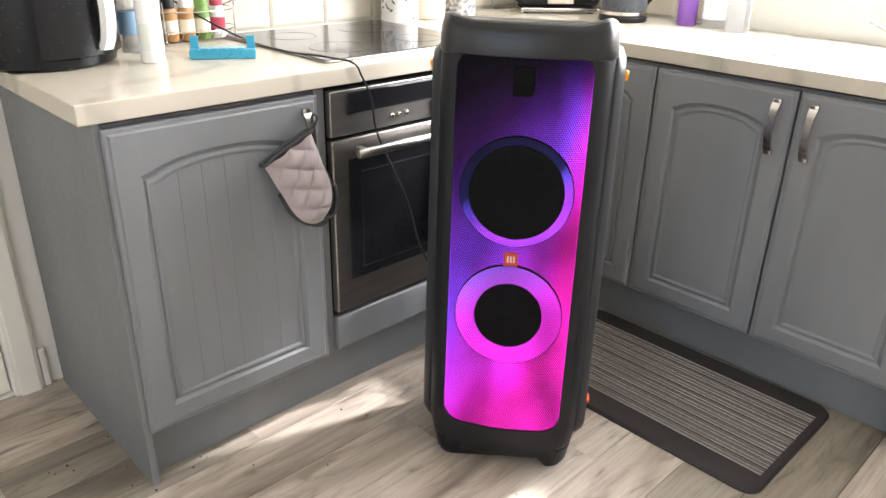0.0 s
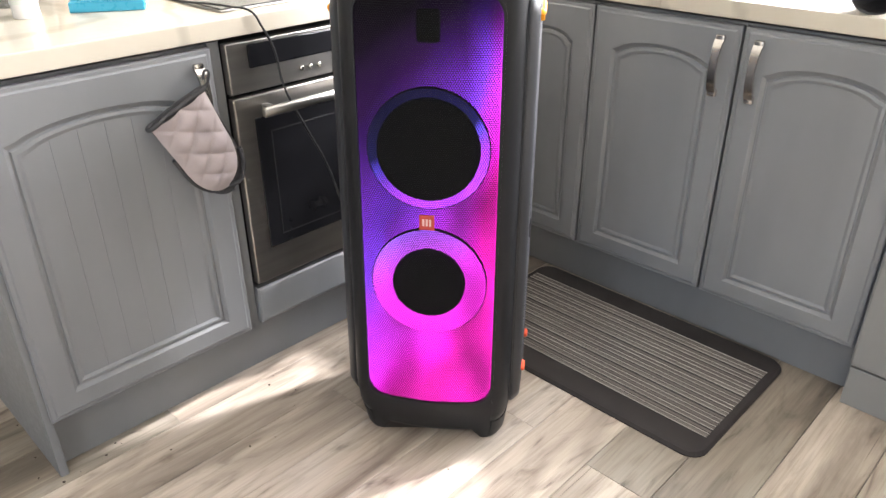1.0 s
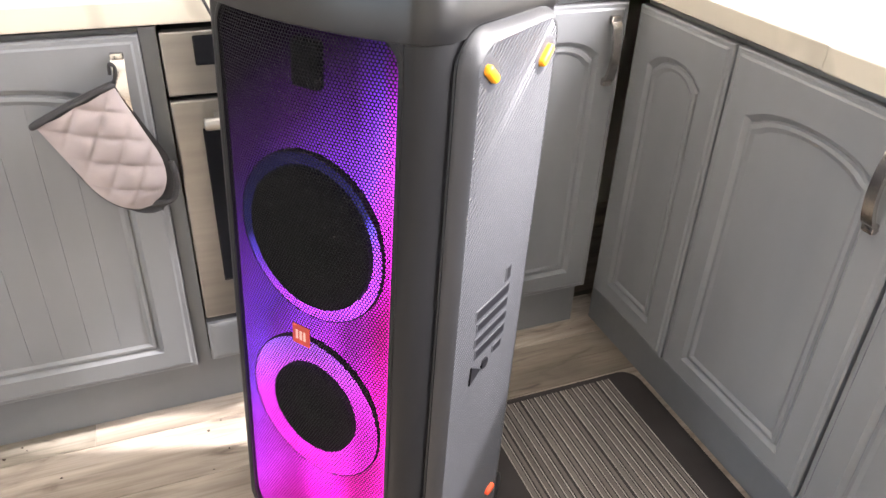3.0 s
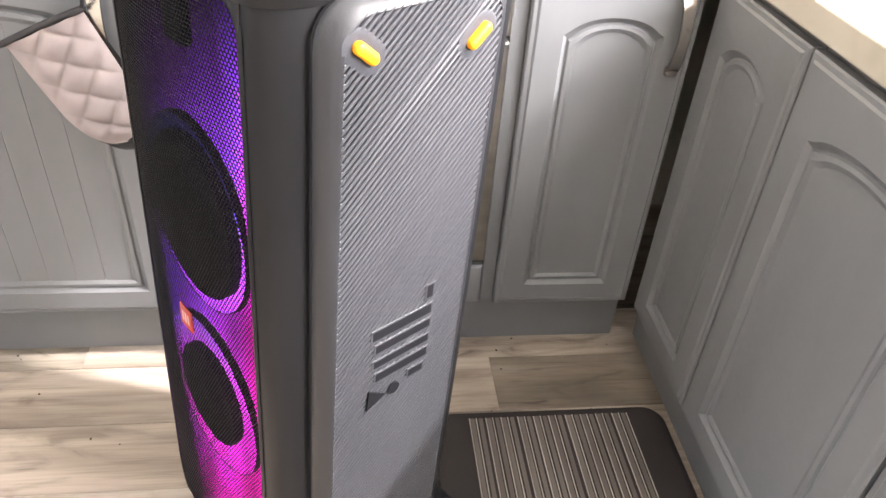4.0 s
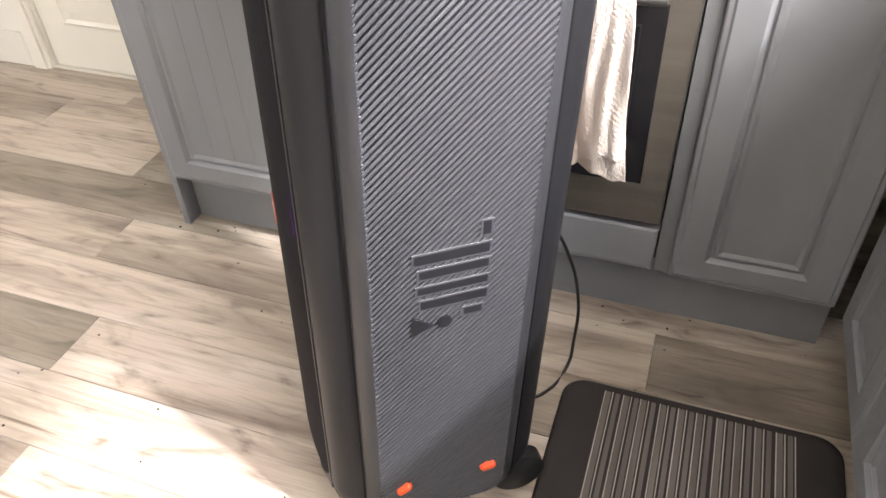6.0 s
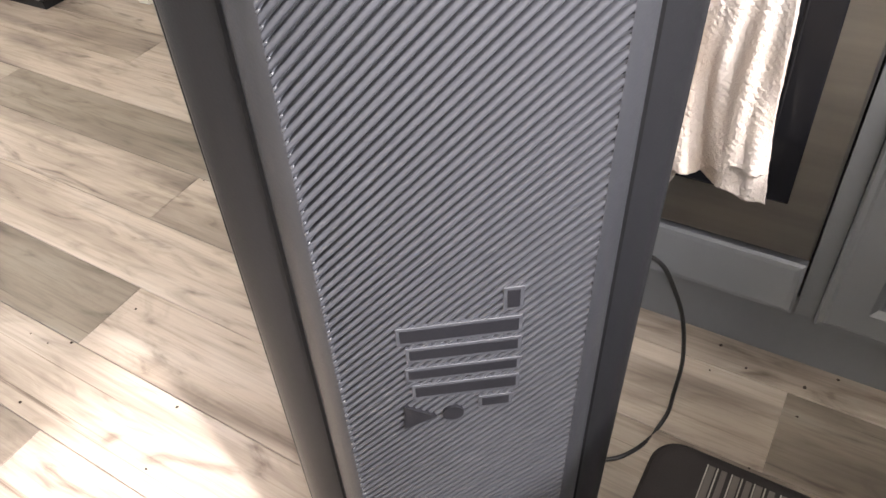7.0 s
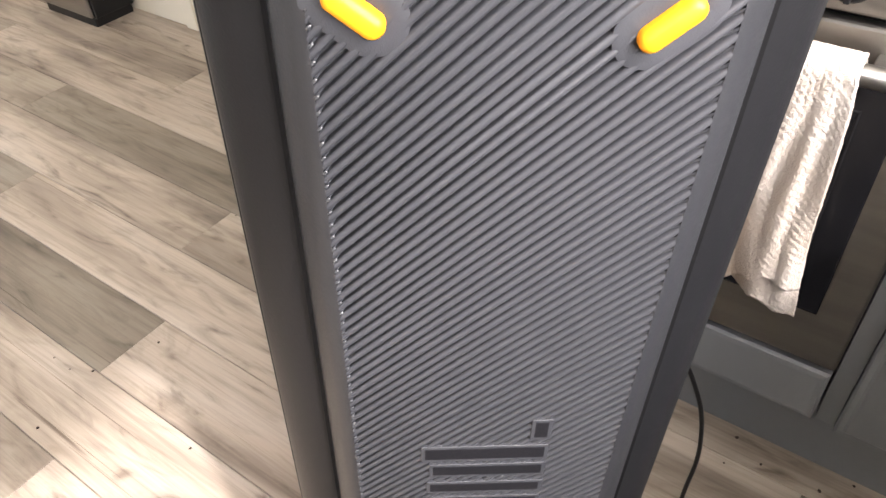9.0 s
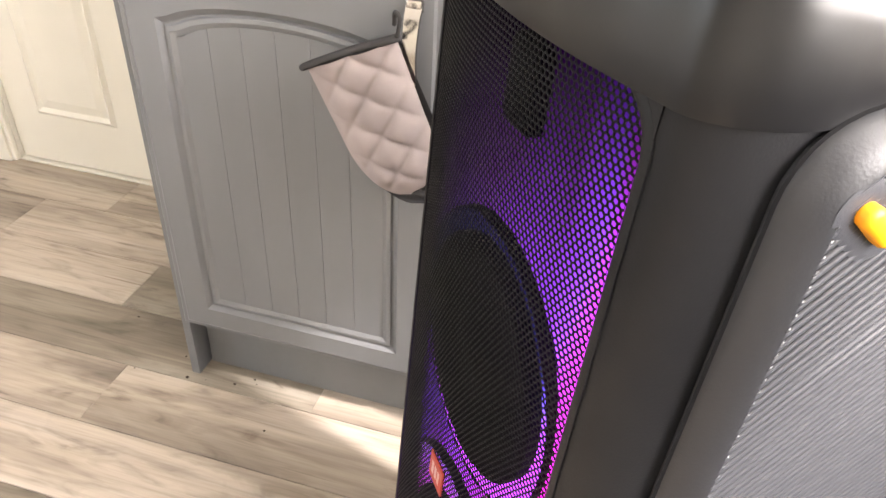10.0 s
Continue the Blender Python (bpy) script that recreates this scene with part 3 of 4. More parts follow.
def speaker_side(s, sx):
    """A ribbed side panel with its pads and emblem; it stands proud of the shell, with a dark seam round it."""
    y0, y1, z0, z1 = -0.132, 0.102, 0.075, 1.008
    loops = []
    inner = 0.0205
    for off, x in ((0.0, 0.1790), (0.0, 0.1840), (0.003, 0.1885), (0.009, 0.1950), (0.016, 0.2005), (inner, 0.2016), (inner, 0.1972)):
        loops.append([(sx * x, y, z) for y, z in rounded_rect(y0 + off, y1 - off, z0 + off, z1 - off, 0.048 - off * 0.7, 8)])
    sp = part("side_panel", loft(loops), M_RIM, s, "charcoal side panel with diagonal grooves", smooth=50)
    seam = [[(sx * x, y, z) for y, z in rounded_rect(y0 - o, y1 + o, z0 - o, z1 + o, 0.049 + o, 8)] for o, x in ((0.0005, 0.1838), (0.0030, 0.1832))]
    part("seam", loft(seam, True, (False, False)), M_CONE, sp, "dark shadow seam")
    bm = bmesh.new()
    rect = rounded_rect(y0 + inner - 0.0003, y1 - inner + 0.0003, z0 + inner - 0.0003, z1 - inner + 0.0003, 0.0335, 6)
    pitch, slope, land = 0.00885, 0.92, 0.80
    v = z0 - y1 - 0.03
    while v < z1 - y0 + 0.03:
        base = clip(clip(rect, (-slope, 1.0), v), (slope, -1.0), -(v + pitch * land))
        if len(base) >= 3:
            mid, loops = v + pitch * land / 2, []
            for x, keep in ((0.1970, 1.0), (0.1994, 0.93), (0.2008, 0.74), (0.2015, 0.42), (0.2017, 0.12)):
                loops.append([(sx * x, y, z - (z - slope * y - mid) * (1 - keep)) for y, z in base])
            loft(loops, bm=bm, cap=(False, True))
        v += pitch
    part("ribs", bm, M_RIB, sp, "rounded diagonal ribs between narrow grooves", smooth=50)
    # sloped ends of the grooves along both edges
    bm = bmesh.new()
    v = z0 - y1 - 0.03
    while v < z1 - y0 + 0.03:
        for edge, step in ((y0 + inner - 0.0004, 0.0040), (y1 - inner + 0.0004, -0.0075)):
            za, zb = v + pitch * land, v + pitch
            pts = [(edge, za + slope * edge), (edge, zb + slope * edge), (edge + step, zb + slope * (edge + step)), (edge + step, za + slope * (edge + step))]
            if pts[0][1] > z0 + 0.065 and pts[2][1] < z1 - 0.065:
                heights = (0.2016, 0.2016, 0.1971, 0.1971)
                loft([[(sx * 0.1968, y, z) for y, z in pts], [(sx * h, y, z) for (y, z), h in zip(pts, heights)]], bm=bm)
        v += pitch
    part("groove_edging", bm, M_RIB, sp, "sloped ends of the grooves", kind="stuff")
    # Glossy beads added only to make bright glints where the grooves end.
    bm = bmesh.new()
    v, yn = z0 - y1 - 0.03, y0 + inner + 0.0006
    while v < z1 - y0 + 0.03:
        zn = v + pitch * (1 + land) / 2 + slope * yn
        if z0 + 0.05 < zn < z1 - 0.05:
            bmesh.ops.create_icosphere(bm, subdivisions=2, radius=1.0, matrix=Matrix.Translation((sx * 0.2009, yn, zn)) @ pose(0, 0, 0, 42) @ Matrix.Diagonal((0.0012, 0.0021, 0.0012, 1)))
        v += pitch
    part("groove_edging", bm, M_GLINT, sp, "small glossy beads added for glints at the groove ends", smooth=True, kind="stuff")
    back = 0.0095
    for a0, a1, b0, b1 in ((-0.070, 0.021, 0.596, 0.611), (0.010, 0.021, 0.622, 0.642), (-0.064, 0.021, 0.574, 0.587), (-0.066, 0.021, 0.550, 0.562), (-0.062, 0.021, 0.526, 0.540), (-0.008, 0.016, 0.503, 0.515)):
        part("emblem_rim", block(sx * 0.2000 - 0.003, sx * 0.2000 + 0.0022, a0 + back - 0.0022, a1 + back + 0.0022, b0 - 0.0022, b1 + 0.0022, 0.0005, 1), M_RIB, sp, "fine raised rim")
        part("emblem_bar", block(sx * 0.2010 - 0.004, sx * 0.2010 + 0.0014, a0 + back, a1 + back, b0, b1, 0.0012, 2), M_EMBLEM, sp, "plain dark moulded bar")
    part("emblem_wedge", loft([[(sx * x, -0.064, 0.485), (sx * x, -0.036, 0.498), (sx * x, -0.062, 0.517)] for x in (0.1980, 0.2040)]), M_EMBLEM, sp)
    part("emblem_stud", lathe([(0.009, sx * 0.1980), (0.009, sx * 0.2040), (0.0, sx * 0.2040)], 16, "x", (0, -0.022, 0.500)), M_EMBLEM, sp)
    for yc, zc, ang, col, nm, ln in ((-0.090, 0.954, -40, M_AMBER, "amber rubber pad", 0.0162), (0.050, 0.942, 40, M_AMBER, "amber rubber pad", 0.0162), (0.053, 0.168, 8, M_RED, "orange red rubber pad", 0.0125), (-0.077, 0.166, 30, M_RED, "orange red rubber pad", 0.0125)):
        if zc > 0.5:
            part("pad_seat", loft([pill(yc, zc, ang, ln + g, 0.0062 + g, sx, x) for g, x in ((0.011, 0.1970), (0.011, 0.2010), (0.007, 0.2021), (0.002, 0.2015))]), M_RIB, sp, smooth=40)
        part("rubber_pad", loft([pill(yc, zc, ang, ln + g, 0.0062 + g, sx, x) for g, x in ((0.0, 0.1975), (0.0, 0.2060), (-0.0016, 0.2085), (-0.004, 0.2093))]), col, sp, nm, smooth=40)


def speaker():
    s = thing("party_loudspeaker", SPK, "tall black party loudspeaker with glowing colour lights standing on the floor", "loudspeaker")

    def at(sec, z, k=1.0):
        return [(x * k, (y + 0.019) * k - 0.019, z) for x, y in sec]
    sec = shell_section()
    part("body", loft([at(sec, 0.050, 0.93), at(sec, 0.062, 0.975), at(sec, 0.085, 0.995), at(sec, 0.14), at(sec, 0.60), at(sec, 0.9955)]), M_SHELL, s, "matt charcoal moulded shell", smooth=35)
    # cap over the top, with a sunk control deck
    cs = shell_section(False, 0.003)
    prof = [(0.985, 0.9955), (0.998, 0.9965), (1.0, 0.999), (1.0, 1.018), (0.990, 1.032), (0.965, 1.043), (0.925, 1.0475), (0.87, 1.0475), (0.84, 1.0465), (0.825, 1.0448)]
    def lip(p):
        x, y, z = p
        up = min(1.0, max(0.0, (z - 1.016) / 0.028)) * min(1.0, max(0.0, (-0.02 - y) / 0.12))
        ear = min(1.0, max(0.0, (abs(x) - 0.105) / 0.05))
        return (x, y, z + up * (0.016 + 0.012 * ear * ear))
    part("top_cap", loft([[lip(p) for p in at(cs, z, k)] for k, z in prof]), M_CAP, s, "smooth satin black top with sunken deck", smooth=50)
    part("control_deck", block(-0.10, 0.10, -0.10, 0.05, 1.0450, 1.0464, 0.0006), M_BLACK, s)
    for k in range(5):
        part("button", lathe([(0.008, 1.0464), (0.008, 1.0480), (0.006, 1.0486), (0.0, 1.0486)], 14, "z", (-0.07 + 0.035 * k, -0.03, 0)), M_CAP, s, smooth=40)
    part("control_strip", block(-0.048, 0.052, 0.058, 0.076, 1.0450, 1.0490, 0.001), M_BADGE, s, "orange red lit strip on the deck")
    # lower front bar with an arched foot, bowed like the grille
    def under(x):
        k = min(1.0, max(0.0, (abs(x) - 0.098) / 0.028))
        return 0.032 * (1 - k * k * (3 - 2 * k))
    xs = [GX * (k / 20) for k in range(-20, 21)]
    loops = []
    for q, g in ((0.0, 0.009), (0.14, 0.002), (0.5, 0.0), (0.86, 0.0), (0.97, 0.003), (1.0, 0.008)):
        z_of = [under(x) + (0.1285 - under(x)) * q for x in xs]
        loops.append([(x, front_y(x) + g, z) for x, z in zip(xs, z_of)] + [(GX, -0.136, z_of[-1]), (-GX, -0.136, z_of[0])])
    part("lower_front", loft(loops), M_SHELL, s, smooth=35)
    for sx in (-1, 1):
        loops = []
        for z, k in ((0.0, 0.945), (0.010, 0.965), (0.030, 0.97), (0.062, 0.985)):
            arc = [(GX - 0.0005, GY + 0.004)]
            for i in range(1, 9):
                a = radians(90 * i / 8)
                arc.append((GX + (0.180 - GX) * math.sin(a), -0.118 + (GY + 0.118) * math.cos(a)))
            arc += [(0.180, -0.085), (0.112, -0.085), (0.112, -0.134), (GX - 0.0005, -0.134)]
            loops.append([(sx * x * k, (y + 0.019) * k - 0.019, z) for x, y in arc])
        part("foot", loft(loops), M_SHELL, s, smooth=35)
    # bezel lip round the grille
    loops = []
    for off, y in ((-0.002, 0.016), (-0.002, -0.0012), (0.001, -0.0024), (0.004, -0.0012), (0.0045, 0.016)):
        loops.append([(x, front_y(max(-GX, min(GX, x))) + y, z) for x, z in rounded_rect(-GX + off, GX - off, 0.126 + off, 1.008 - off, 0.042 - off * 0.5, 8)])
    part("bezel", loft(loops, True, (False, False)), M_SHELL, s, "thin black lip round the grille", smooth=45)
    # corner webs close the gap between the bezel's round corners and the shell
    for sx in (-1, 1):
        for z0, zz in ((0.126, 1), (1.008, -1)):
            arc = []
            for k in range(7):
                a = radians(90 * k / 6)
                arc.append((sx * (GX - 0.042 + 0.042 * math.cos(a)), z0 + zz * (0.042 - 0.042 * math.sin(a))))
            poly = [(sx * (GX + 0.001), z0)] + arc
            part("corner_web", loft([[(x, front_y(min(GX, abs(x))) + y, z) for x, z in poly] for y in (-0.001, 0.012)]), M_SHELL, s)
    # lit panel and drivers
    def lit(x, z):
        k = min(1.0, max(0.0, (abs(x) - 0.100) / 0.042))
        y = -0.166 - 0.0065 * k * k * (3 - 2 * k)
        q = min(1.0, max(0.0, (0.205 - z) / 0.06))
        return y + (front_y(x) + 0.007 - y) * q * q * (3 - 2 * q)
    xs = [-GX + 0.0005 + (2 * GX - 0.001) * k / 40 for k in range(41)]
    zs = [0.1290 + 0.008 * k for k in range(11)] + [0.995]
    part("light_panel", loft([[(x, lit(x, z), z) for x in xs] + [(xs[-1], -0.1352, z), (xs[0], -0.1352, z)] for z in zs]), M_GLOW, s, "glowing colour light panel", smooth=40)
    for zc, glow in ((0.710, M_RING_HIGH), (0.420, M_RING_LOW)):
        wf = part("woofer", lathe([(0.1232, -0.1575), (0.1232, -0.174), (0.1222, -0.1755), (0.1210, -0.174), (0.118, -0.168)], 56, "y", (0, 0, zc)), M_CONE, s, "round bass driver", smooth=40)
        r = 0.103 if zc > 0.6 else 0.077
        part("light_ring", lathe([(0.1212, -0.1745), (0.110, -0.171), (r - 0.002, -0.168)], 56, "y", (0, 0, zc)), glow, wf, "glowing ring of light", smooth=40)
        part("cone", lathe([(r, -0.165), (r, -0.178), (r - 0.004, -0.1805), (r * 0.7, -0.175), (r * 0.45, -0.173), (r * 0.2, -0.178), (0.0, -0.180)], 48, "y", (0, 0, zc)), M_CONE, wf, "dull black cone", smooth=40)
    part("tweeter_horn", block(-0.022, 0.022, -0.178, -0.1575, 0.915, 0.975, 0.006), M_CONE, s, "small dark horn")
    # pressed steel grille: a honeycomb plate
    verts, faces = [], []
    pitch, ri = 0.0047, 0.00190
    ro = pitch / math.sqrt(3)
    row, z = 0, 0.131
    while z < 1.004:
        x = -0.138 + (pitch / 2 if row % 2 else 0)
        while x < 0.1385:
            cx, cz = max(0, abs(x) - 0.097), max(0, abs(z - 0.567) - 0.399)
            if math.hypot(cx, cz) < 0.0410:
                b = len(verts)
                for rad, dy in ((ro, 0.0), (ri, 0.0003), (ri, 0.0008)):
                    for k in range(6):
                        a = radians(30 + 60 * k)
                        px = x + rad * math.cos(a)
                        verts.append((px, front_y(px) + dy, z + rad * math.sin(a)))
                for k in range(6):
                    j = (k + 1) % 6
                    faces.append((b + k, b + j, b + 6 + j, b + 6 + k))
                    faces.append((b + 6 + k, b + 6 + j, b + 12 + j, b + 12 + k))
            x += pitch
        z += pitch * math.sqrt(3) / 2
        row += 1
    me = bpy.data.meshes.new("grille")
    me.from_pydata(verts, [], faces)
    me.materials.append(M_MESH)
    gr = new("grille", me)
    gr.parent = s
    tagged(gr, "black honeycomb steel grille")
    bd = part("badge", block(-0.0155, 0.0155, -0.1972, -0.1940, 0.552, 0.584, 0.0012), M_BADGE, s, "small orange red badge")
    for x0, x1 in ((-0.009, -0.0045), (-0.002, 0.0025), (0.005, 0.009)):
        part("badge_mark", block(x0, x1, -0.1975, -0.1970, 0.561, 0.576), M_BADGE_MARK, bd)
    for sx in (1, -1):
        speaker_side(s, sx)
        part("wheel", lathe([(0.0, sx * 0.146), (0.036, sx * 0.146), (0.043, sx * 0.150), (0.043, sx * 0.174), (0.036, sx * 0.178), (0.0, sx * 0.178)], 28, "x", (0, 0.124, 0.070)), M_BLACK, s, "small black transport wheel", smooth=40)
    part("back_panel", block(-0.12, 0.12, 0.1505, 0.1545, 0.25, 0.92, 0.003), M_BLACK, s)
    # the whole cabinet leans back a little
    for me in {o.data for o in s.children_recursive}:
        for v in me.vertices:
            low = max(0.0, (0.125 - v.co.z) / 0.125) * min(1.0, max(0.0, -v.co.y / 0.14))
            v.co.x, v.co.y = v.co.x * (1 - 0.05 * low), v.co.y + 0.030 * low
            k = min(1.0, max(0.0, (v.co.z - 0.985) / 0.03))
            v.co.y, v.co.z = v.co.y + 0.056 * (v.co.z - 0.72), v.co.z - 0.056 * k * (v.co.y + 0.19)


M_EMBLEM = mat("dark_moulded_emblem", (0.012, 0.012, 0.015), (0.010, 0.010, 0.012), 0.6, fine=500, bump=0.05, spec=0.2)
M_BADGE = mat("red_badge_enamel", (0.42, 0.045, 0.03), (0.38, 0.04, 0.027), 0.4, fine=80, bump=0.02)
M_BADGE_MARK = mat("pale_badge_print", (0.62, 0.42, 0.38), (0.56, 0.37, 0.33), 0.4, fine=80, bump=0.0)
speaker()


# ---- mat on the floor ----
def floor_mat():
    m = thing("kitchen_mat", pose(-0.458, -0.985, 0.0), "dark brown rubber-backed kitchen mat with grey stripes", "mat")
    w, l = 0.498, 0.805
    loops = []
    for off, z in ((0.0, 0.0008), (0.0, 0.004), (0.006, 0.011), (0.014, 0.0125)):
        loops.append([(x, y, z) for x, y in rounded_rect(off, w - off, off, l - off, 0.045 - off * 0.5, 6)])
    part("backing", loft(loops), M_RUBBER, m)
    y0, y1 = 0.022, l - 0.022
    for k in range(11):
        x = 0.078 + 0.0338 * k + 0.0012 * math.sin(k * 2.3)
        part("pale_line", block(x, x + 0.0021, y0, y1, 0.0125, 0.0148, 0.0005, 1), M_PALE, m)
        if k == 10:
            break
        part("stripe", block(x + 0.0028, x + 0.0122, y0, y1, 0.0125, 0.0140, 0.0008, 1), M_MIDDLE if k % 3 == 0 else M_DARKER, m)
        part("pale_line", block(x + 0.0144, x + 0.0165, y0, y1, 0.0125, 0.0148, 0.0005, 1), M_PALE, m)
        part("stripe", block(x + 0.0205, x + 0.0290, y0, y1, 0.0125, 0.0136, 0.0008, 1), M_DARKER, m)


floor_mat()


# ---- oven mitt ----
def mitt():
    m = thing("oven_mitt", pose(-1.081, -0.034, 0.766, 0, -24.0, 0), "grey quilted oven mitt with dark binding hanging from a handle", "oven mitt")
    # local x runs along the cuff, -z down the mitt
    N, L, W = 60, 0.215, 0.140

    def half(s):
        if s < 0.5:
            return W / 2 * (1.0 - 0.16 * s)
        k = (s - 0.5) / 0.5
        return W / 2 * 0.92 * math.sqrt(max(0.0, 1 - k ** 2.4))

    for side_, nm, material, lab in ((-1, "front_face", M_MITT, "grey quilted cotton"), (1, "back_face", M_TRIM, "dark backing")):
        bm = bmesh.new()
        rows = []
        for j in range(N + 1):
            s = j / N
            hw = half(s)
            rowv = []
            for i in range(N + 1):
                u = -1 + 2 * i / N
                x = u * hw + 0.002 * s
                z = -L * s
                edge = max(0.0, (1 - abs(u) ** 3)) * min(1.0, (1 - s) * 7)
                puff = abs(math.sin((x * 0.8 + z) * math.pi / 0.058)) * abs(math.sin((x * 0.9 - z) * math.pi / 0.058))
                y = side_ * (0.004 + edge * (0.007 + 0.013 * puff ** 0.33)) if side_ < 0 else 0.004 + edge * 0.004
                y += 0.010 * math.sin(s * 2.4) * u * 0.5
                if side_ > 0:
                    x, z = x + 0.008 * min(1.0, 1.6 * s), z - 0.022 * s
                rowv.append(bm.verts.new((x, y, z)))
            rows.append(rowv)
        for a, b in zip(rows, rows[1:]):
            for i in range(N):
                bm.faces.new((a[i], a[i + 1], b[i + 1], b[i]))
        bmesh.ops.remove_doubles(bm, verts=bm.verts[:], dist=0.00005)
        part(nm, bm, material, m, lab, smooth=True)
    tube([(-W / 2 - 0.004, -0.006, 0.002), (-0.03, -0.012, 0.004), (0.03, -0.012, 0.004), (W / 2 + 0.002, -0.006, 0.002), (0.03, 0.006, 0.002), (-0.03, 0.006, 0.002)], 0.0048, "cuff_binding", M_TRIM, m, "dark cuff binding", True)
    pts = []
    for j in range(0, 21):
        s = 0.40 + 0.60 * j / 20
        pts.append((-half(s) + 0.002 * s, 0.003, -L * s - 0.003))
    for j in range(20, 7, -1):
        s = 0.40 + 0.60 * j / 20
        pts.append((half(s) + 0.002 * s + 0.008, 0.004, -L * s - 0.020))
    tube(pts[::2], 0.0052, "edge_binding", M_TRIM, m, "dark edge binding")
    tube([(W / 2 - 0.004, -0.004, 0.002), (W / 2 + 0.012, -0.016, 0.012), (W / 2 + 0.02, -0.018, 0.034), (W / 2 + 0.008, -0.012, 0.020)], 0.003, "hanging_loop", M_TRIM, m, "dark hanging loop")


mitt()


# ---- towel ----
def towel():
    t = thing("tea_towel", pose(-0.545, -0.042, 0.712), "cream white towel hanging folded over the oven handle", "towel")
    w = 0.130

    def hem(u, stops):
        for (a, da), (b, db) in zip(stops, stops[1:]):
            if u <= b:
                k = (u - a) / (b - a)
                return da + (db - da) * k * k * (3 - 2 * k)
        return stops[-1][1]

    def layer(name, stops, gap, tail, seed, label):
        bm = bmesh.new()
        NX, NZ = 80, 220
        rows = []
        for j in range(NZ + 1):
            s = j / NZ
            rowv = []
            for i in range(NX + 1):
                u = i / NX
                total = tail + 0.05 + hem(u, stops) + 0.002 * math.sin(u * 23 + seed)
                d = s * total
                rad = 0.0135 + gap
                if d < tail:
                    y, z = rad, -(tail - d)
                elif d < tail + 0.05:
                    a = math.pi * (d - tail) / 0.05
                    y, z = rad * math.cos(a), rad * math.sin(a)
                else:
                    y, z = -rad, -(d - tail - 0.05)
                k = min(1.0, max(0.0, d - tail - 0.04) / 0.15)
                if k > 0:
                    fold = noise.noise(Vector((u * 3.4, z * 3.0, 2.0))) * 0.024 + noise.noise(Vector((u * 8.0, z * 5.0, 5.0))) * 0.011
                    y -= k * (0.014 + 0.006 * math.sin(u * 9.5 + 1.2 + z * 2.0) + 0.004 * math.sin(u * 19 + z * 6) + fold)
                knit = 0.5 + 0.5 * noise.noise(Vector((u * 7.0, z * 20.0, 8.0)))
                y -= 0.0007 * knit * math.sin((u * w * 0.8 + z) * 2 * math.pi / 0.0095 + 4 * noise.noise(Vector((u * 5, z * 14, 3.0)))) + 0.0010 * noise.noise(Vector((u * 40, z * 90, 1.0)))
                x = u * w * (0.82 + 0.26 * k) + 0.012 * k * math.sin(z * 11) - 0.010 * k
                rowv.append(bm.verts.new((x, y, z)))
            rows.append(rowv)
        for a, b in zip(rows, rows[1:]):
            for i in range(NX):
                bm.faces.new((a[i], a[i + 1], b[i + 1], b[i]))
        ob = part(name, bm, M_TOWEL, t, label, smooth=True)
        so = ob.modifiers.new("thickness", "SOLIDIFY")
        so.thickness, so.offset = 0.0035, 0.0

    layer("upper_fold", [(0.0, 0.296), (0.35, 0.292), (0.62, 0.268), (0.72, 0.258), (1.0, 0.262)], 0.006, 0.16, 0.0, "")
    layer("under_fold", [(0.0, 0.322), (0.13, 0.320), (0.24, 0.293), (0.55, 0.297), (1.0, 0.308)], 0.0, 0.20, 2.0, "")


towel()

# ---- cables ----
tagged(tube([(-1.045, 0.612, 1.045), (-0.94, 0.45, 0.953), (-0.92, 0.21, 0.9305), (-0.880, 0.045, 0.9300), (-0.860, -0.008, 0.9215), (-0.848, -0.016, 0.895), (-0.827, -0.022, 0.844), (-0.816, -0.030, 0.758), (-0.785, -0.052, 0.663), (-0.740, -0.056, 0.567), (-0.668, -0.06, 0.371), (-0.612, -0.09, 0.285), (-0.575, -0.22, 0.25)], 0.0026, "power_cable", M_CABLE), "thin black cable trailing over the hob and oven", "cable")
tagged(tube([(-0.555, -0.22, 0.37), (-0.520, -0.165, 0.352), (-0.484, -0.134, 0.270), (-0.459, -0.13, 0.160), (-0.458, -0.138, 0.06), (-0.462, -0.155, 0.0060), (-0.490, -0.235, 0.0042), (-0.53, -0.27, 0.0042)], 0.0033, "mains_lead", M_CABLE), "black mains lead looping to the floor", "cable")


# ---- things on the worktops ----
M_CREAM = mat("cream_stoneware", (0.76, 0.70, 0.58), (0.70, 0.64, 0.52), 0.3, fine=60, bump=0.03)
M_PORCELAIN = mat("white_porcelain", (0.82, 0.81, 0.79), (0.78, 0.77, 0.75), 0.25, fine=60, bump=0.02)
M_TURQ = mat("turquoise_plastic", (0.05, 0.36, 0.52), (0.04, 0.31, 0.46), 0.3, fine=80, bump=0.02)
M_BLUE = mat("blue_label", (0.04, 0.20, 0.42), (0.30, 0.40, 0.50), 0.4, fine=80, bump=0.02)
M_GREEN = mat("green_label", (0.17, 0.30, 0.06), (0.12, 0.22, 0.05), 0.45, fine=80, bump=0.02)
M_PINK = mat("red_pink_label", (0.48, 0.06, 0.11), (0.40, 0.05, 0.08), 0.45, fine=80, bump=0.02)
M_TAN = mat("tan_spice", (0.42, 0.22, 0.09), (0.34, 0.17, 0.06), 0.6, scale=(40, 40, 40), fine=300, bump=0.2)
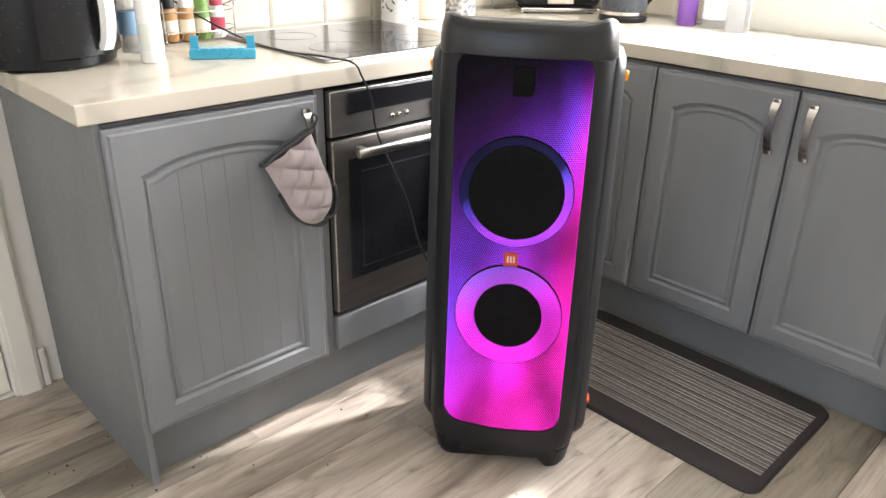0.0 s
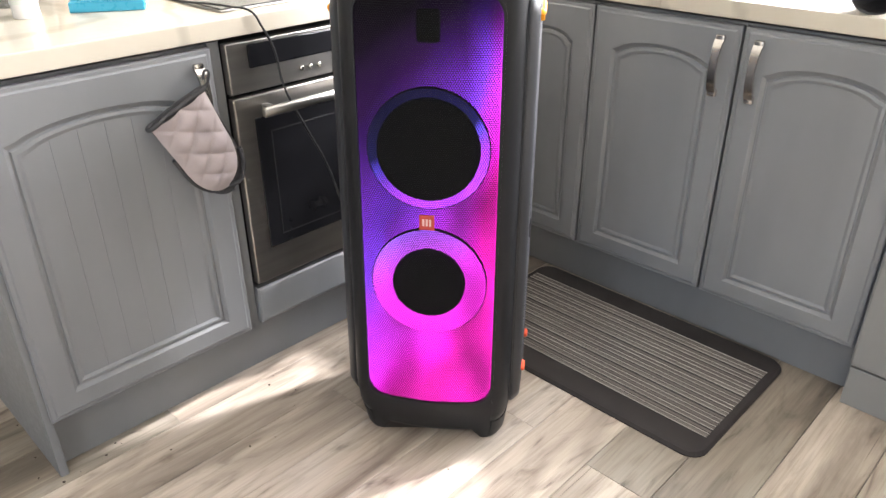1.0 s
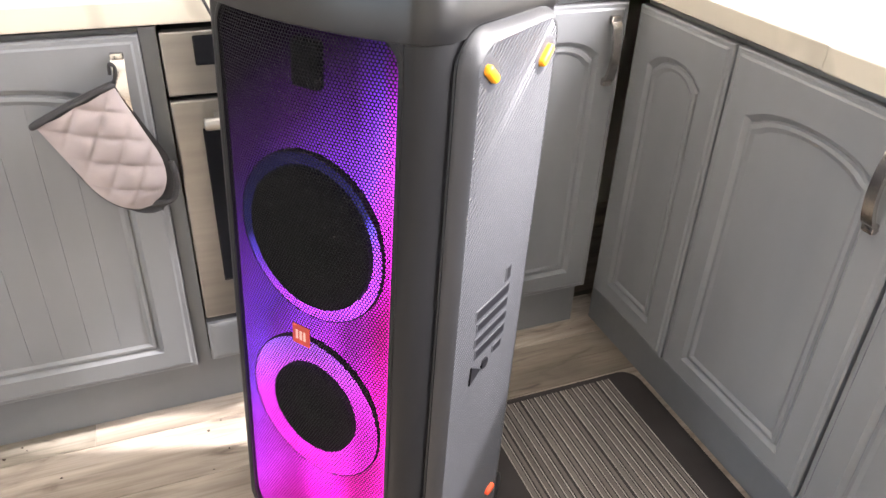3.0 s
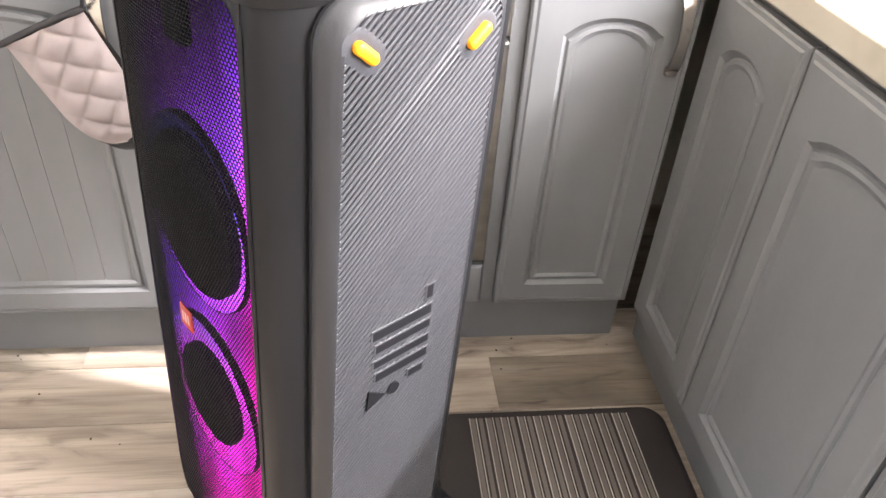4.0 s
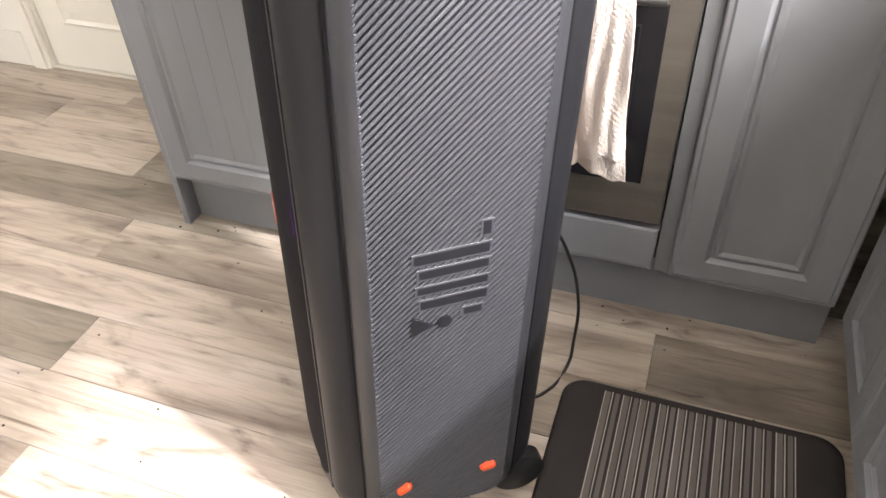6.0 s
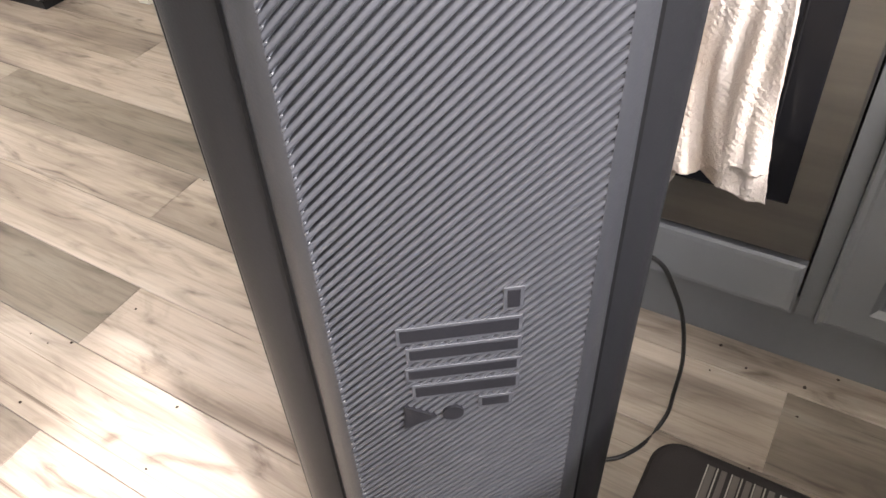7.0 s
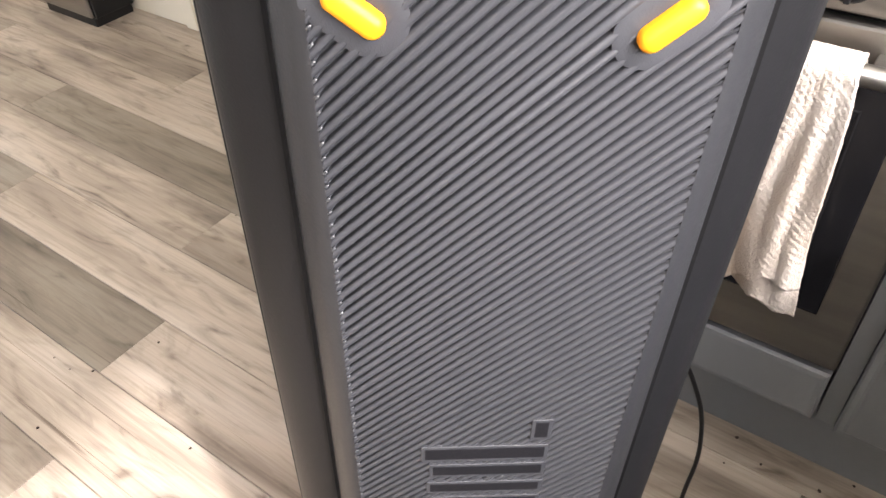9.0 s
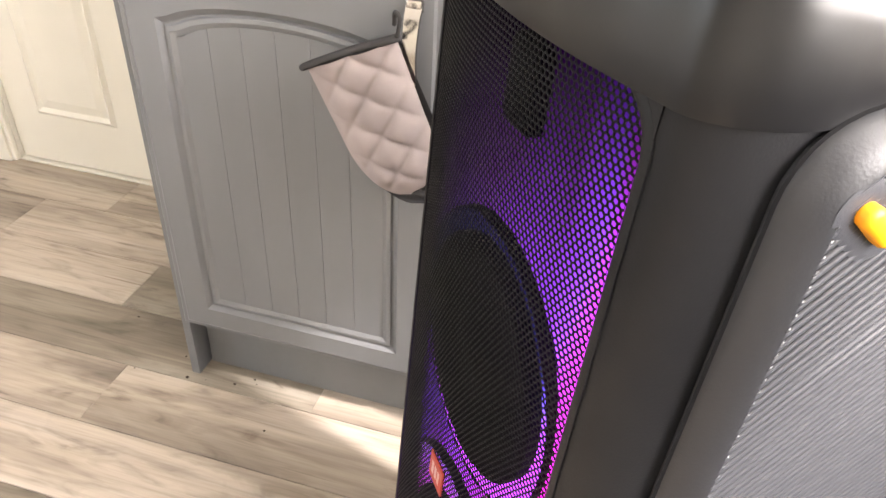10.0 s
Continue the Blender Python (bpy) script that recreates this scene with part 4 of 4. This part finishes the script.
M_PURPLE = mat("purple_label", (0.25, 0.10, 0.45), (0.2, 0.08, 0.38), 0.4, fine=80, bump=0.02)
M_PALEBLUE = mat("pale_blue_plastic", (0.45, 0.58, 0.70), (0.40, 0.53, 0.65), 0.35, fine=80, bump=0.02)
M_CLEAR = mat("clear_plastic", (0.85, 0.87, 0.88), (0.8, 0.82, 0.84), 0.12, fine=40, bump=0.0, trans=0.85)
M_GUN = mat("dark_grey_enamel", (0.07, 0.075, 0.085), (0.055, 0.06, 0.07), 0.3, fine=80, bump=0.02)
M_SINK = mat("pale_sink_enamel", (0.72, 0.71, 0.68), (0.67, 0.66, 0.63), 0.25, 0.0, scale=(4, 8, 4), fine=90, bump=0.01)
M_PRINT = mat("dark_leaf_print", (0.09, 0.09, 0.11), (0.13, 0.11, 0.09), 0.4, bump=0)


def air_fryer():
    f = thing("air_fryer", pose(-1.392, 0.468, WT, 0, 0, 22) @ Matrix.Scale(1.10, 4), "glossy black air fryer with pale drawer handle", "air fryer")
    gloss = mat("gloss_black_shell", (0.008, 0.008, 0.009), (0.011, 0.011, 0.012), 0.26, fine=60, bump=0.01, spread=0.05, spec=0.3)
    prof = [(0.128, 0.0), (0.137, 0.006), (0.142, 0.05), (0.145, 0.16), (0.141, 0.25), (0.124, 0.30), (0.09, 0.325), (0.0, 0.33)]
    part("body", lathe(prof, 48, "z", cap=(True, False)), gloss, f, smooth=40)
    part("drawer_front", loft([[(r * math.sin(a), -r * math.cos(a), z) for a in [radians(-42 + 84 * k / 14) for k in range(15)]] for r, z in ((0.139, 0.022), (0.149, 0.026), (0.151, 0.16), (0.144, 0.165))], False, (False, False)), gloss, f, smooth=40)
    loops = []
    for k in range(9):
        q = k / 8
        z = 0.035 + 0.17 * q
        y = -0.152 - 0.020 * math.sin(math.pi * q) ** 0.6
        loops.append([(0.020 + x, y + d, z) for x, d in ((-0.013, 0.008), (0.013, 0.008), (0.012, -0.008), (-0.012, -0.008))])
    h = part("handle", loft(loops), M_PORCELAIN, f, "pale grey drawer handle", smooth=40)
    part("trim_ring", lathe([(0.1445, 0.172), (0.1475, 0.175), (0.1445, 0.178)], 48), M_CHROME, f, smooth=40)


air_fryer()


def bottle(name, x, y, prof, material, label, category, cap_prof=None, cap_mat=None, band=None):
    b = thing(name, pose(x, y, WT), label, category)
    part("body", lathe(prof, 28, "z", cap=(True, True)), material, b, smooth=40)
    if cap_prof:
        part("cap", lathe(cap_prof, 24, "z", cap=(True, True)), cap_mat, b, smooth=40)
    if band:
        r, z0, z1, bm_ = band
        part("label", lathe([(r, z0), (r + 0.0008, z0), (r + 0.0008, z1), (r, z1)], 28), bm_, b, smooth=40)
    return b


bottle("spray_can", -1.205, 0.318, [(0.0255, 0.0005), (0.027, 0.004), (0.027, 0.165), (0.022, 0.180), (0.012, 0.186)], M_PORCELAIN, "tall white spray can with faint print", "spray can", [(0.020, 0.187), (0.020, 0.215), (0.017, 0.224)], M_PORCELAIN, (0.0272, 0.03, 0.09, mat("pale_print", (0.62, 0.66, 0.60), (0.70, 0.72, 0.68), 0.4, scale=(40, 40, 90), bump=0)))
bottle("cleaning_bottle", -1.185, 0.475, [(0.026, 0.0005), (0.0275, 0.006), (0.0275, 0.130), (0.021, 0.165), (0.012, 0.180)], M_CLEAR, "clear plastic bottle with blue label", "bottle", [(0.014, 0.180), (0.014, 0.205)], M_BLUE, (0.0277, 0.045, 0.100, M_BLUE))


def spice_rack():
    r = thing("spice_rack", pose(-0.985, 0.545, WT), "chrome wire spice rack", "rack")
    for z in (0.035, 0.085):
        tube([(-0.10, -0.045, z), (0.10, -0.045, z), (0.10, 0.045, z), (-0.10, 0.045, z)], 0.0018, "wire_hoop", M_CHROME, r, "", True, 2)
    for x, y in ((-0.10, -0.045), (0.10, -0.045), (0.10, 0.045), (-0.10, 0.045)):
        tube([(x, y, 0.0025), (x, y, 0.05), (x * 1.02, y, 0.11)], 0.0022, "upright", M_CHROME, r, "", False, 2)
    for k in range(9):
        x = -0.09 + 0.0225 * k
        tube([(x, -0.045, 0.035), (x, -0.0, 0.003), (x, 0.045, 0.035)], 0.0013, "wire", M_CHROME, r, "", False, 1)
    tube([(0.10, -0.02, 0.085), (0.135, 0.0, 0.10), (0.10, 0.03, 0.085)], 0.002, "handle_loop", M_CHROME, r, "", False, 2)


spice_rack()
for dx, mb, mc, nm in ((-0.066, M_TAN, M_BLACK, "brown spice jar with dark lid in the rack"), (-0.018, M_TAN, M_PORCELAIN, "tan spice jar with white lid in the rack"), (0.028, M_GREEN, M_GREEN, "green herb jar in the rack"), (0.073, M_PORCELAIN, M_PINK, "white jar with red pink label in the rack")):
    b = thing("spice_jar", pose(-0.985 + dx, 0.545, WT + 0.005), nm, "jar", "jars in the rack")
    part("glass", lathe([(0.0195, 0.0), (0.0205, 0.003), (0.0205, 0.075), (0.016, 0.085)], 20, "z", cap=(True, True)), mb, b, smooth=40)
    part("lid", lathe([(0.018, 0.0852), (0.018, 0.112), (0.0165, 0.114)], 20, "z", cap=(True, True)), mc, b, smooth=40)
    part("label", lathe([(0.0206, 0.02), (0.0212, 0.02), (0.0212, 0.055), (0.0206, 0.055)], 20), M_PINK if mc is M_PINK else M_CREAM, b, smooth=40)


def pill_box():
    p = thing("pill_organiser", pose(-1.127, 0.292, WT, 0, 0, -31.5), "turquoise plastic weekly pill box with open end lids", "pill box")
    part("tray", block(0.0, 0.155, 0.0, 0.032, 0.0005, 0.022, 0.002), M_TURQ, p)
    for k in range(5):
        x = 0.026 + 0.021 * k
        part("lid", block(x, x + 0.0195, 0.001, 0.031, 0.0222, 0.0255, 0.001), M_TURQ, p)
    for x in (0.001, 0.134):
        bm = block(x, x + 0.020, 0.028, 0.0305, 0.022, 0.052, 0.001)
        part("open_lid", bm, M_TURQ, p)


pill_box()


def canister(x, y, r, h, material, label, printed=0):
    c = thing("canister", pose(x, y, WT), label, "canister", "storage canisters")
    part("jar", lathe([(r - 0.003, 0.0005), (r, 0.004), (r, h), (r - 0.003, h + 0.003)], 36, "z", cap=(True, True)), material, c, smooth=40)
    part("lid", lathe([(r - 0.002, h + 0.0035), (r + 0.001, h + 0.005), (r + 0.001, h + 0.018), (r - 0.006, h + 0.022)], 36, "z", cap=(True, True)), material, c, smooth=40)
    random.seed(int(100 * h) + printed)
    for k in range(printed):
        a, z = random.uniform(0, 2 * math.pi), random.uniform(0.012, h - 0.012)
        ln, wd, tilt = random.uniform(0.006, 0.011), random.uniform(0.0022, 0.004), random.uniform(-1, 1)
        pts = []
        for i in range(8):
            q = 2 * math.pi * i / 8
            u, v = ln * math.cos(q), wd * math.sin(q)
            du, dz = u * math.cos(tilt * 1.5) - v * math.sin(tilt * 1.5), u * math.sin(tilt * 1.5) + v * math.cos(tilt * 1.5)
            pts.append((du, dz))
        loops = [[(rr * math.cos(a + du / r), rr * math.sin(a + du / r), z + dz) for du, dz in pts] for rr in (r - 0.001, r + 0.0006)]
        part("leaf_print", loft(loops), M_PRINT, c)


canister(-0.258, 0.525, 0.062, 0.150, M_PORCELAIN, "white canister with scattered dark leaf print", 46)
canister(-0.112, 0.540, 0.058, 0.150, M_CREAM, "plain cream storage canister")
canister(0.040, 0.535, 0.056, 0.150, mat("grey_patterned_glaze", (0.62, 0.60, 0.56), (0.16, 0.16, 0.17), 0.35, scale=(75, 75, 75), fine=80, bump=0.02, detail=0.5), "canister with small grey pattern")


def toaster():
    t = thing("toaster", pose(0.440, 0.415, WT, 0, 0, -40), "black two-slot toaster with chrome base trim", "toaster")
    part("body", block(-0.155, 0.155, -0.085, 0.085, 0.022, 0.195, 0.028, 4), M_BLACK, t, smooth=40)
    part("base_trim", block(-0.150, 0.150, -0.083, 0.083, 0.004, 0.0215, 0.006), M_CHROME, t, "chrome base trim")
    for x in (-0.125, 0.125):
        for y in (-0.06, 0.06):
            part("foot", lathe([(0.010, 0.0002), (0.010, 0.005)], 12, "z", (x, y, 0), (True, True)), M_BLACK, t)
    part("badge_plate", block(-0.05, 0.05, -0.0885, -0.0845, 0.035, 0.075, 0.003), M_CHROME, t, "chrome front plate")
    for x in (-0.115, 0.115):
        part("lever", block(x - 0.006, x + 0.006, -0.100, -0.0845, 0.05, 0.085, 0.003), M_CHROME, t, "chrome lever")
    for y in (-0.03, 0.03):
        part("slot", block(-0.11, 0.11, y - 0.012, y + 0.012, 0.1945, 0.1962, 0.0005), M_CONE, t)


toaster()


def kettle():
    k = thing("kettle", pose(0.425, 0.100, WT), "dark grey jug kettle on chrome base", "kettle")
    part("power_base", lathe([(0.080, 0.0005), (0.084, 0.004), (0.084, 0.016), (0.078, 0.022)], 36, "z", cap=(True, True)), M_BLACK, k, smooth=40)
    part("base_ring", lathe([(0.080, 0.0225), (0.083, 0.024), (0.083, 0.036), (0.080, 0.037)], 36, "z", cap=(True, True)), M_CHROME, k, smooth=40)
    part("jug", lathe([(0.080, 0.0375), (0.080, 0.06), (0.072, 0.14), (0.064, 0.20), (0.055, 0.22), (0.0, 0.228)], 36, "z", cap=(True, False)), M_GUN, k, smooth=40)
    tube([(0.055, -0.04, 0.205), (0.090, -0.075, 0.20), (0.098, -0.082, 0.13), (0.062, -0.05, 0.06)], 0.010, "handle", M_BLACK, k)


kettle()


def sink():
    s = thing("kitchen_sink", pose(0, 0, WT), "pale inset sink bowl with rim", "sink")
    loops = []
    for off, z in ((-0.022, 0.0008), (-0.022, 0.003), (0.004, 0.004), (0.010, -0.004), (0.016, -0.10), (0.035, -0.15), (0.10, -0.155)):
        loops.append([(x, y, z) for x, y in rounded_rect(SX0 + off, SX1 - off, SY0 + off, SY1 - off, 0.05, 5)])
    part("bowl", loft(loops, True, (False, True)), M_SINK, s, smooth=40)
    part("drain", lathe([(0.04, -0.1548), (0.04, -0.152), (0.03, -0.1515), (0.0, -0.1515)], 20, "z", (0.33, -0.76, 0)), M_CHROME, s)
    loops = []
    for off, z in ((0.0, 0.0008), (0.0, 0.003), (0.008, 0.003), (0.012, 0.0012)):
        loops.append([(x, y, z) for x, y in rounded_rect(0.12 + off, 0.52 - off, -1.72 + off, -1.05 - off, 0.04, 5)])
    part("drainer", loft(loops), M_SINK, s, smooth=40)
    for k in range(9):
        x = 0.17 + 0.037 * k
        part("drainer_rib", block(x, x + 0.012, -1.66, -1.10, 0.0012, 0.0042, 0.001, 1), M_SINK, s)
    t = thing("mixer_tap", pose(0.545, -0.76, WT), "chrome kitchen mixer tap", "tap")
    part("base", lathe([(0.026, 0.0005), (0.026, 0.01), (0.02, 0.014), (0.02, 0.06), (0.016, 0.065)], 24, "z", cap=(True, True)), M_CHROME, t, smooth=40)
    tube([(0, 0, 0.06), (0, 0, 0.2), (-0.05, 0, 0.27), (-0.13, 0, 0.26), (-0.16, 0, 0.21)], 0.010, "spout", M_CHROME, t)
    tube([(0.0, 0.018, 0.045), (0.0, 0.06, 0.06), (0.0, 0.085, 0.072)], 0.006, "lever", M_CHROME, t)


sink()
bottle("washing_up_bottle", 0.505, -0.105, [(0.030, 0.0005), (0.033, 0.006), (0.033, 0.13), (0.020, 0.17), (0.012, 0.18)], M_PURPLE, "purple labelled washing-up bottle", "bottle", [(0.013, 0.18), (0.013, 0.205), (0.006, 0.215)], M_PORCELAIN)
bottle("hand_soap_bottle", 0.520, -0.195, [(0.034, 0.0005), (0.037, 0.006), (0.037, 0.12), (0.022, 0.15), (0.012, 0.16)], M_CLEAR, "clear hand soap bottle with white pump", "bottle", [(0.013, 0.16), (0.013, 0.18), (0.005, 0.2)], M_PORCELAIN, (0.0372, 0.03, 0.10, M_PORCELAIN))
bottle("spray_bottle", 0.500, -0.290, [(0.036, 0.0005), (0.039, 0.006), (0.036, 0.14), (0.018, 0.19), (0.013, 0.205)], M_CLEAR, "clear spray bottle with white head", "bottle", [(0.016, 0.205), (0.016, 0.24), (0.010, 0.25)], M_PORCELAIN)


def drying_pot():
    p = thing("black_pot", pose(0.085, -0.925, WT + 0.062, 0, 0, 0) @ pose(0, 0, 0, 90, 0, -52), "round glossy black pot lying on its side by the sink", "pot")
    gl = mat("gloss_black_pot", (0.014, 0.014, 0.017), (0.02, 0.02, 0.024), 0.12, fine=60, bump=0.01, spread=0.04)
    part("pot_body", lathe([(0.0, 0.0), (0.044, 0.0), (0.054, 0.006), (0.060, 0.03), (0.061, 0.09), (0.056, 0.09), (0.052, 0.01), (0.0, 0.008)], 40), gl, p, smooth=40)
    b = thing("washing_tub", pose(0.235, -1.13, WT), "pale blue plastic tub with wire rack", "tub")
    loops = []
    for off, z in ((0.012, 0.004), (0.0, 0.008), (-0.012, 0.11), (-0.018, 0.112), (-0.018, 0.116), (-0.008, 0.115), (0.006, 0.012), (0.02, 0.010)):
        loops.append([(x, y, z) for x, y in rounded_rect(-0.12 + off, 0.12 - off, -0.15 + off, 0.12 - off, 0.04, 5)])
    part("tub", loft(loops), M_PALEBLUE, b, smooth=40)
    for k in range(4):
        tube([(-0.15, 0.02 - 0.03 * k, 0.0055), (-0.19, 0.03 - 0.03 * k, 0.030), (-0.225, 0.04 - 0.03 * k, 0.006)], 0.002, "wire", M_BLACK, b)


drying_pot()


# ---- slim bin by the far wall ----
def slim_bin():
    b = thing("slim_bin", pose(-3.06, 0.425, 0), "slim silver kitchen bin with black side and blue sticker", "bin")
    part("body", block(0.0, 0.31, 0.012, 0.165, 0.03, 0.62, 0.006), M_BLACK, b)
    part("front_panel", block(0.002, 0.30, 0.0, 0.0115, 0.035, 0.60, 0.004), M_STEEL, b, "silver front panel")
    part("lid", block(-0.002, 0.312, -0.002, 0.167, 0.621, 0.65, 0.008), M_BLACK, b)
    part("base", block(0.01, 0.30, 0.01, 0.16, 0.0, 0.029, 0.003), M_BLACK, b)
    part("sticker", block(0.3101, 0.3112, 0.055, 0.125, 0.085, 0.135), mat("blue_sticker", (0.04, 0.20, 0.42), (0.03, 0.16, 0.36), 0.4, bump=0), b, "blue sticker")


slim_bin()


# ---- crumbs and fluff on the floor ----
random.seed(21)
bm = bmesh.new()
for x, y, spread, count in ((-1.56, 0.20, 0.10, 9), (-1.25, 0.02, 0.25, 6), (-0.30, -0.02, 0.25, 14), (-1.4, -0.45, 0.35, 8), (-0.9, -0.1, 0.2, 5)):
    for k in range(count):
        px, py = x + random.gauss(0, spread), y + random.gauss(0, spread * 0.5)
        if py > 0.05 and px > -1.48:
            py = 0.04 - random.random() * 0.05
        r = random.uniform(0.0010, 0.0034)
        ret = bmesh.ops.create_icosphere(bm, subdivisions=1, radius=r)
        for v in ret["verts"]:
            v.co = Vector((v.co.x * random.uniform(0.6, 1.6) + px, v.co.y * random.uniform(0.6, 1.6) + py, v.co.z * 0.5 + r * 0.45))
tagged(part("crumbs", bm, mat("dark_crumbs", (0.03, 0.022, 0.018), (0.05, 0.035, 0.025), 0.9), None, "scattered dark crumbs on the floor", kind="stuff"), category="crumbs")


# ---- pieces of the walls and floor ----
def plank_mesh(x0, x1, y0, y1):
    me = bpy.data.meshes.new("plank")
    b = 0.0014
    v = [(x0, y0, -0.010), (x1, y0, -0.010), (x1, y1, -0.010), (x0, y1, -0.010), (x0, y0, -0.001), (x1, y0, -0.001), (x1, y1, -0.001), (x0, y1, -0.001), (x0 + b, y0 + b, 0), (x1 - b, y0 + b, 0), (x1 - b, y1 - b, 0), (x0 + b, y1 - b, 0)]
    f = [(8, 9, 10, 11)] + [(i, (i + 1) % 4, (i + 1) % 4 + 4, i + 4) for i in range(4)] + [(i + 4, (i + 1) % 4 + 4, (i + 1) % 4 + 8, i + 8) for i in range(4)]
    me.from_pydata(v, [], f)
    me.materials.append(M_PLANK)
    return me


PITCH, LENGTH = 0.158, 1.305
JOINTS = {0: -0.308, 1: -0.862, 2: -1.466, 3: -0.62, 4: -1.37, -1: -1.20, -2: -1.742, -3: -0.9}
# how light each plank is, by its row and its place along the row
SHADES = {(0, 0): 0.58, (0, -1): 1.06, (0, -2): 1.08, (-1, -1): 0.62, (-1, -2): 0.8, (-1, 0): 1.05, (-2, 0): 0.55, (-2, -1): 1.08, (1, -1): 1.10, (1, -2): 0.60, (1, 0): 0.9, (2, 0): 1.08, (2, -1): 0.56, (3, -1): 1.0, (3, -2): 1.05, (4, 0): 1.10, (4, -1): 0.85, (5, -1): 1.0}
random.seed(11)
for k in range(-4, 22):
    y1 = -0.012 - PITCH * k
    y0 = y1 - PITCH
    y0, y1 = max(y0, Y0), min(y1, Y1)
    if y1 - y0 < 0.01:
        continue
    j = JOINTS.get(k, random.uniform(-1.3, 0))
    x = j - LENGTH * math.ceil((j - X0) / LENGTH)
    while x < X1:
        a, b = max(x, X0), min(x + LENGTH, X1)
        if b - a > 0.005:
            p = new("plank", plank_mesh(-(b - a) / 2, (b - a) / 2, -(y1 - y0) / 2 + 0.0006, (y1 - y0) / 2 - 0.0006))
            p.location = ((a + b) / 2, (y0 + y1) / 2, 0)
            p.parent = floor
            shade = SHADES.get((k, round((x - j) / LENGTH)), random.choice((0.58, 0.75, 0.92, 1.03, 1.08)))
            p.color = (shade * 1.0, shade * 0.99, shade * (0.96 + 0.05 * shade ** 2), 1)
        x += LENGTH


def tile_mesh(w, h):
    me = bpy.data.meshes.new("tile")
    b, d = 0.010, 0.007
    v = [(-w / 2, 0, -h / 2), (w / 2, 0, -h / 2), (w / 2, 0, h / 2), (-w / 2, 0, h / 2), (-w / 2, -0.003, -h / 2), (w / 2, -0.003, -h / 2), (w / 2, -0.003, h / 2), (-w / 2, -0.003, h / 2), (-w / 2 + b, -d, -h / 2 + b), (w / 2 - b, -d, -h / 2 + b), (w / 2 - b, -d, h / 2 - b), (-w / 2 + b, -d, h / 2 - b)]
    f = [(8, 9, 10, 11)] + [(i, (i + 1) % 4, (i + 1) % 4 + 4, i + 4) for i in range(4)] + [(i + 4, (i + 1) % 4 + 4, (i + 1) % 4 + 8, i + 8) for i in range(4)]
    me.from_pydata(v, [], f)
    me.materials.append(M_TILE)
    return me


TILE = tile_mesh(0.197, 0.097)
for r in range(5):
    for c in range(11):
        x = -1.40 + 0.2 * c - (0.1 if r % 2 else 0)
        if x + 0.1 < X1:
            o = new("tile", TILE)
            o.location, o.parent = (x, Y1, WT + 0.052 + 0.1 * r), wall_n
    for c in range(4):
        y = 0.50 - 0.2 * c - (0.1 if r % 2 else 0)
        if y - 0.1 > WY1 or r == 0:
            o = new("tile", TILE)
            o.rotation_euler = (0, 0, radians(-90))
            o.location, o.parent = (X1, y, WT + 0.052 + 0.1 * r), wall_e
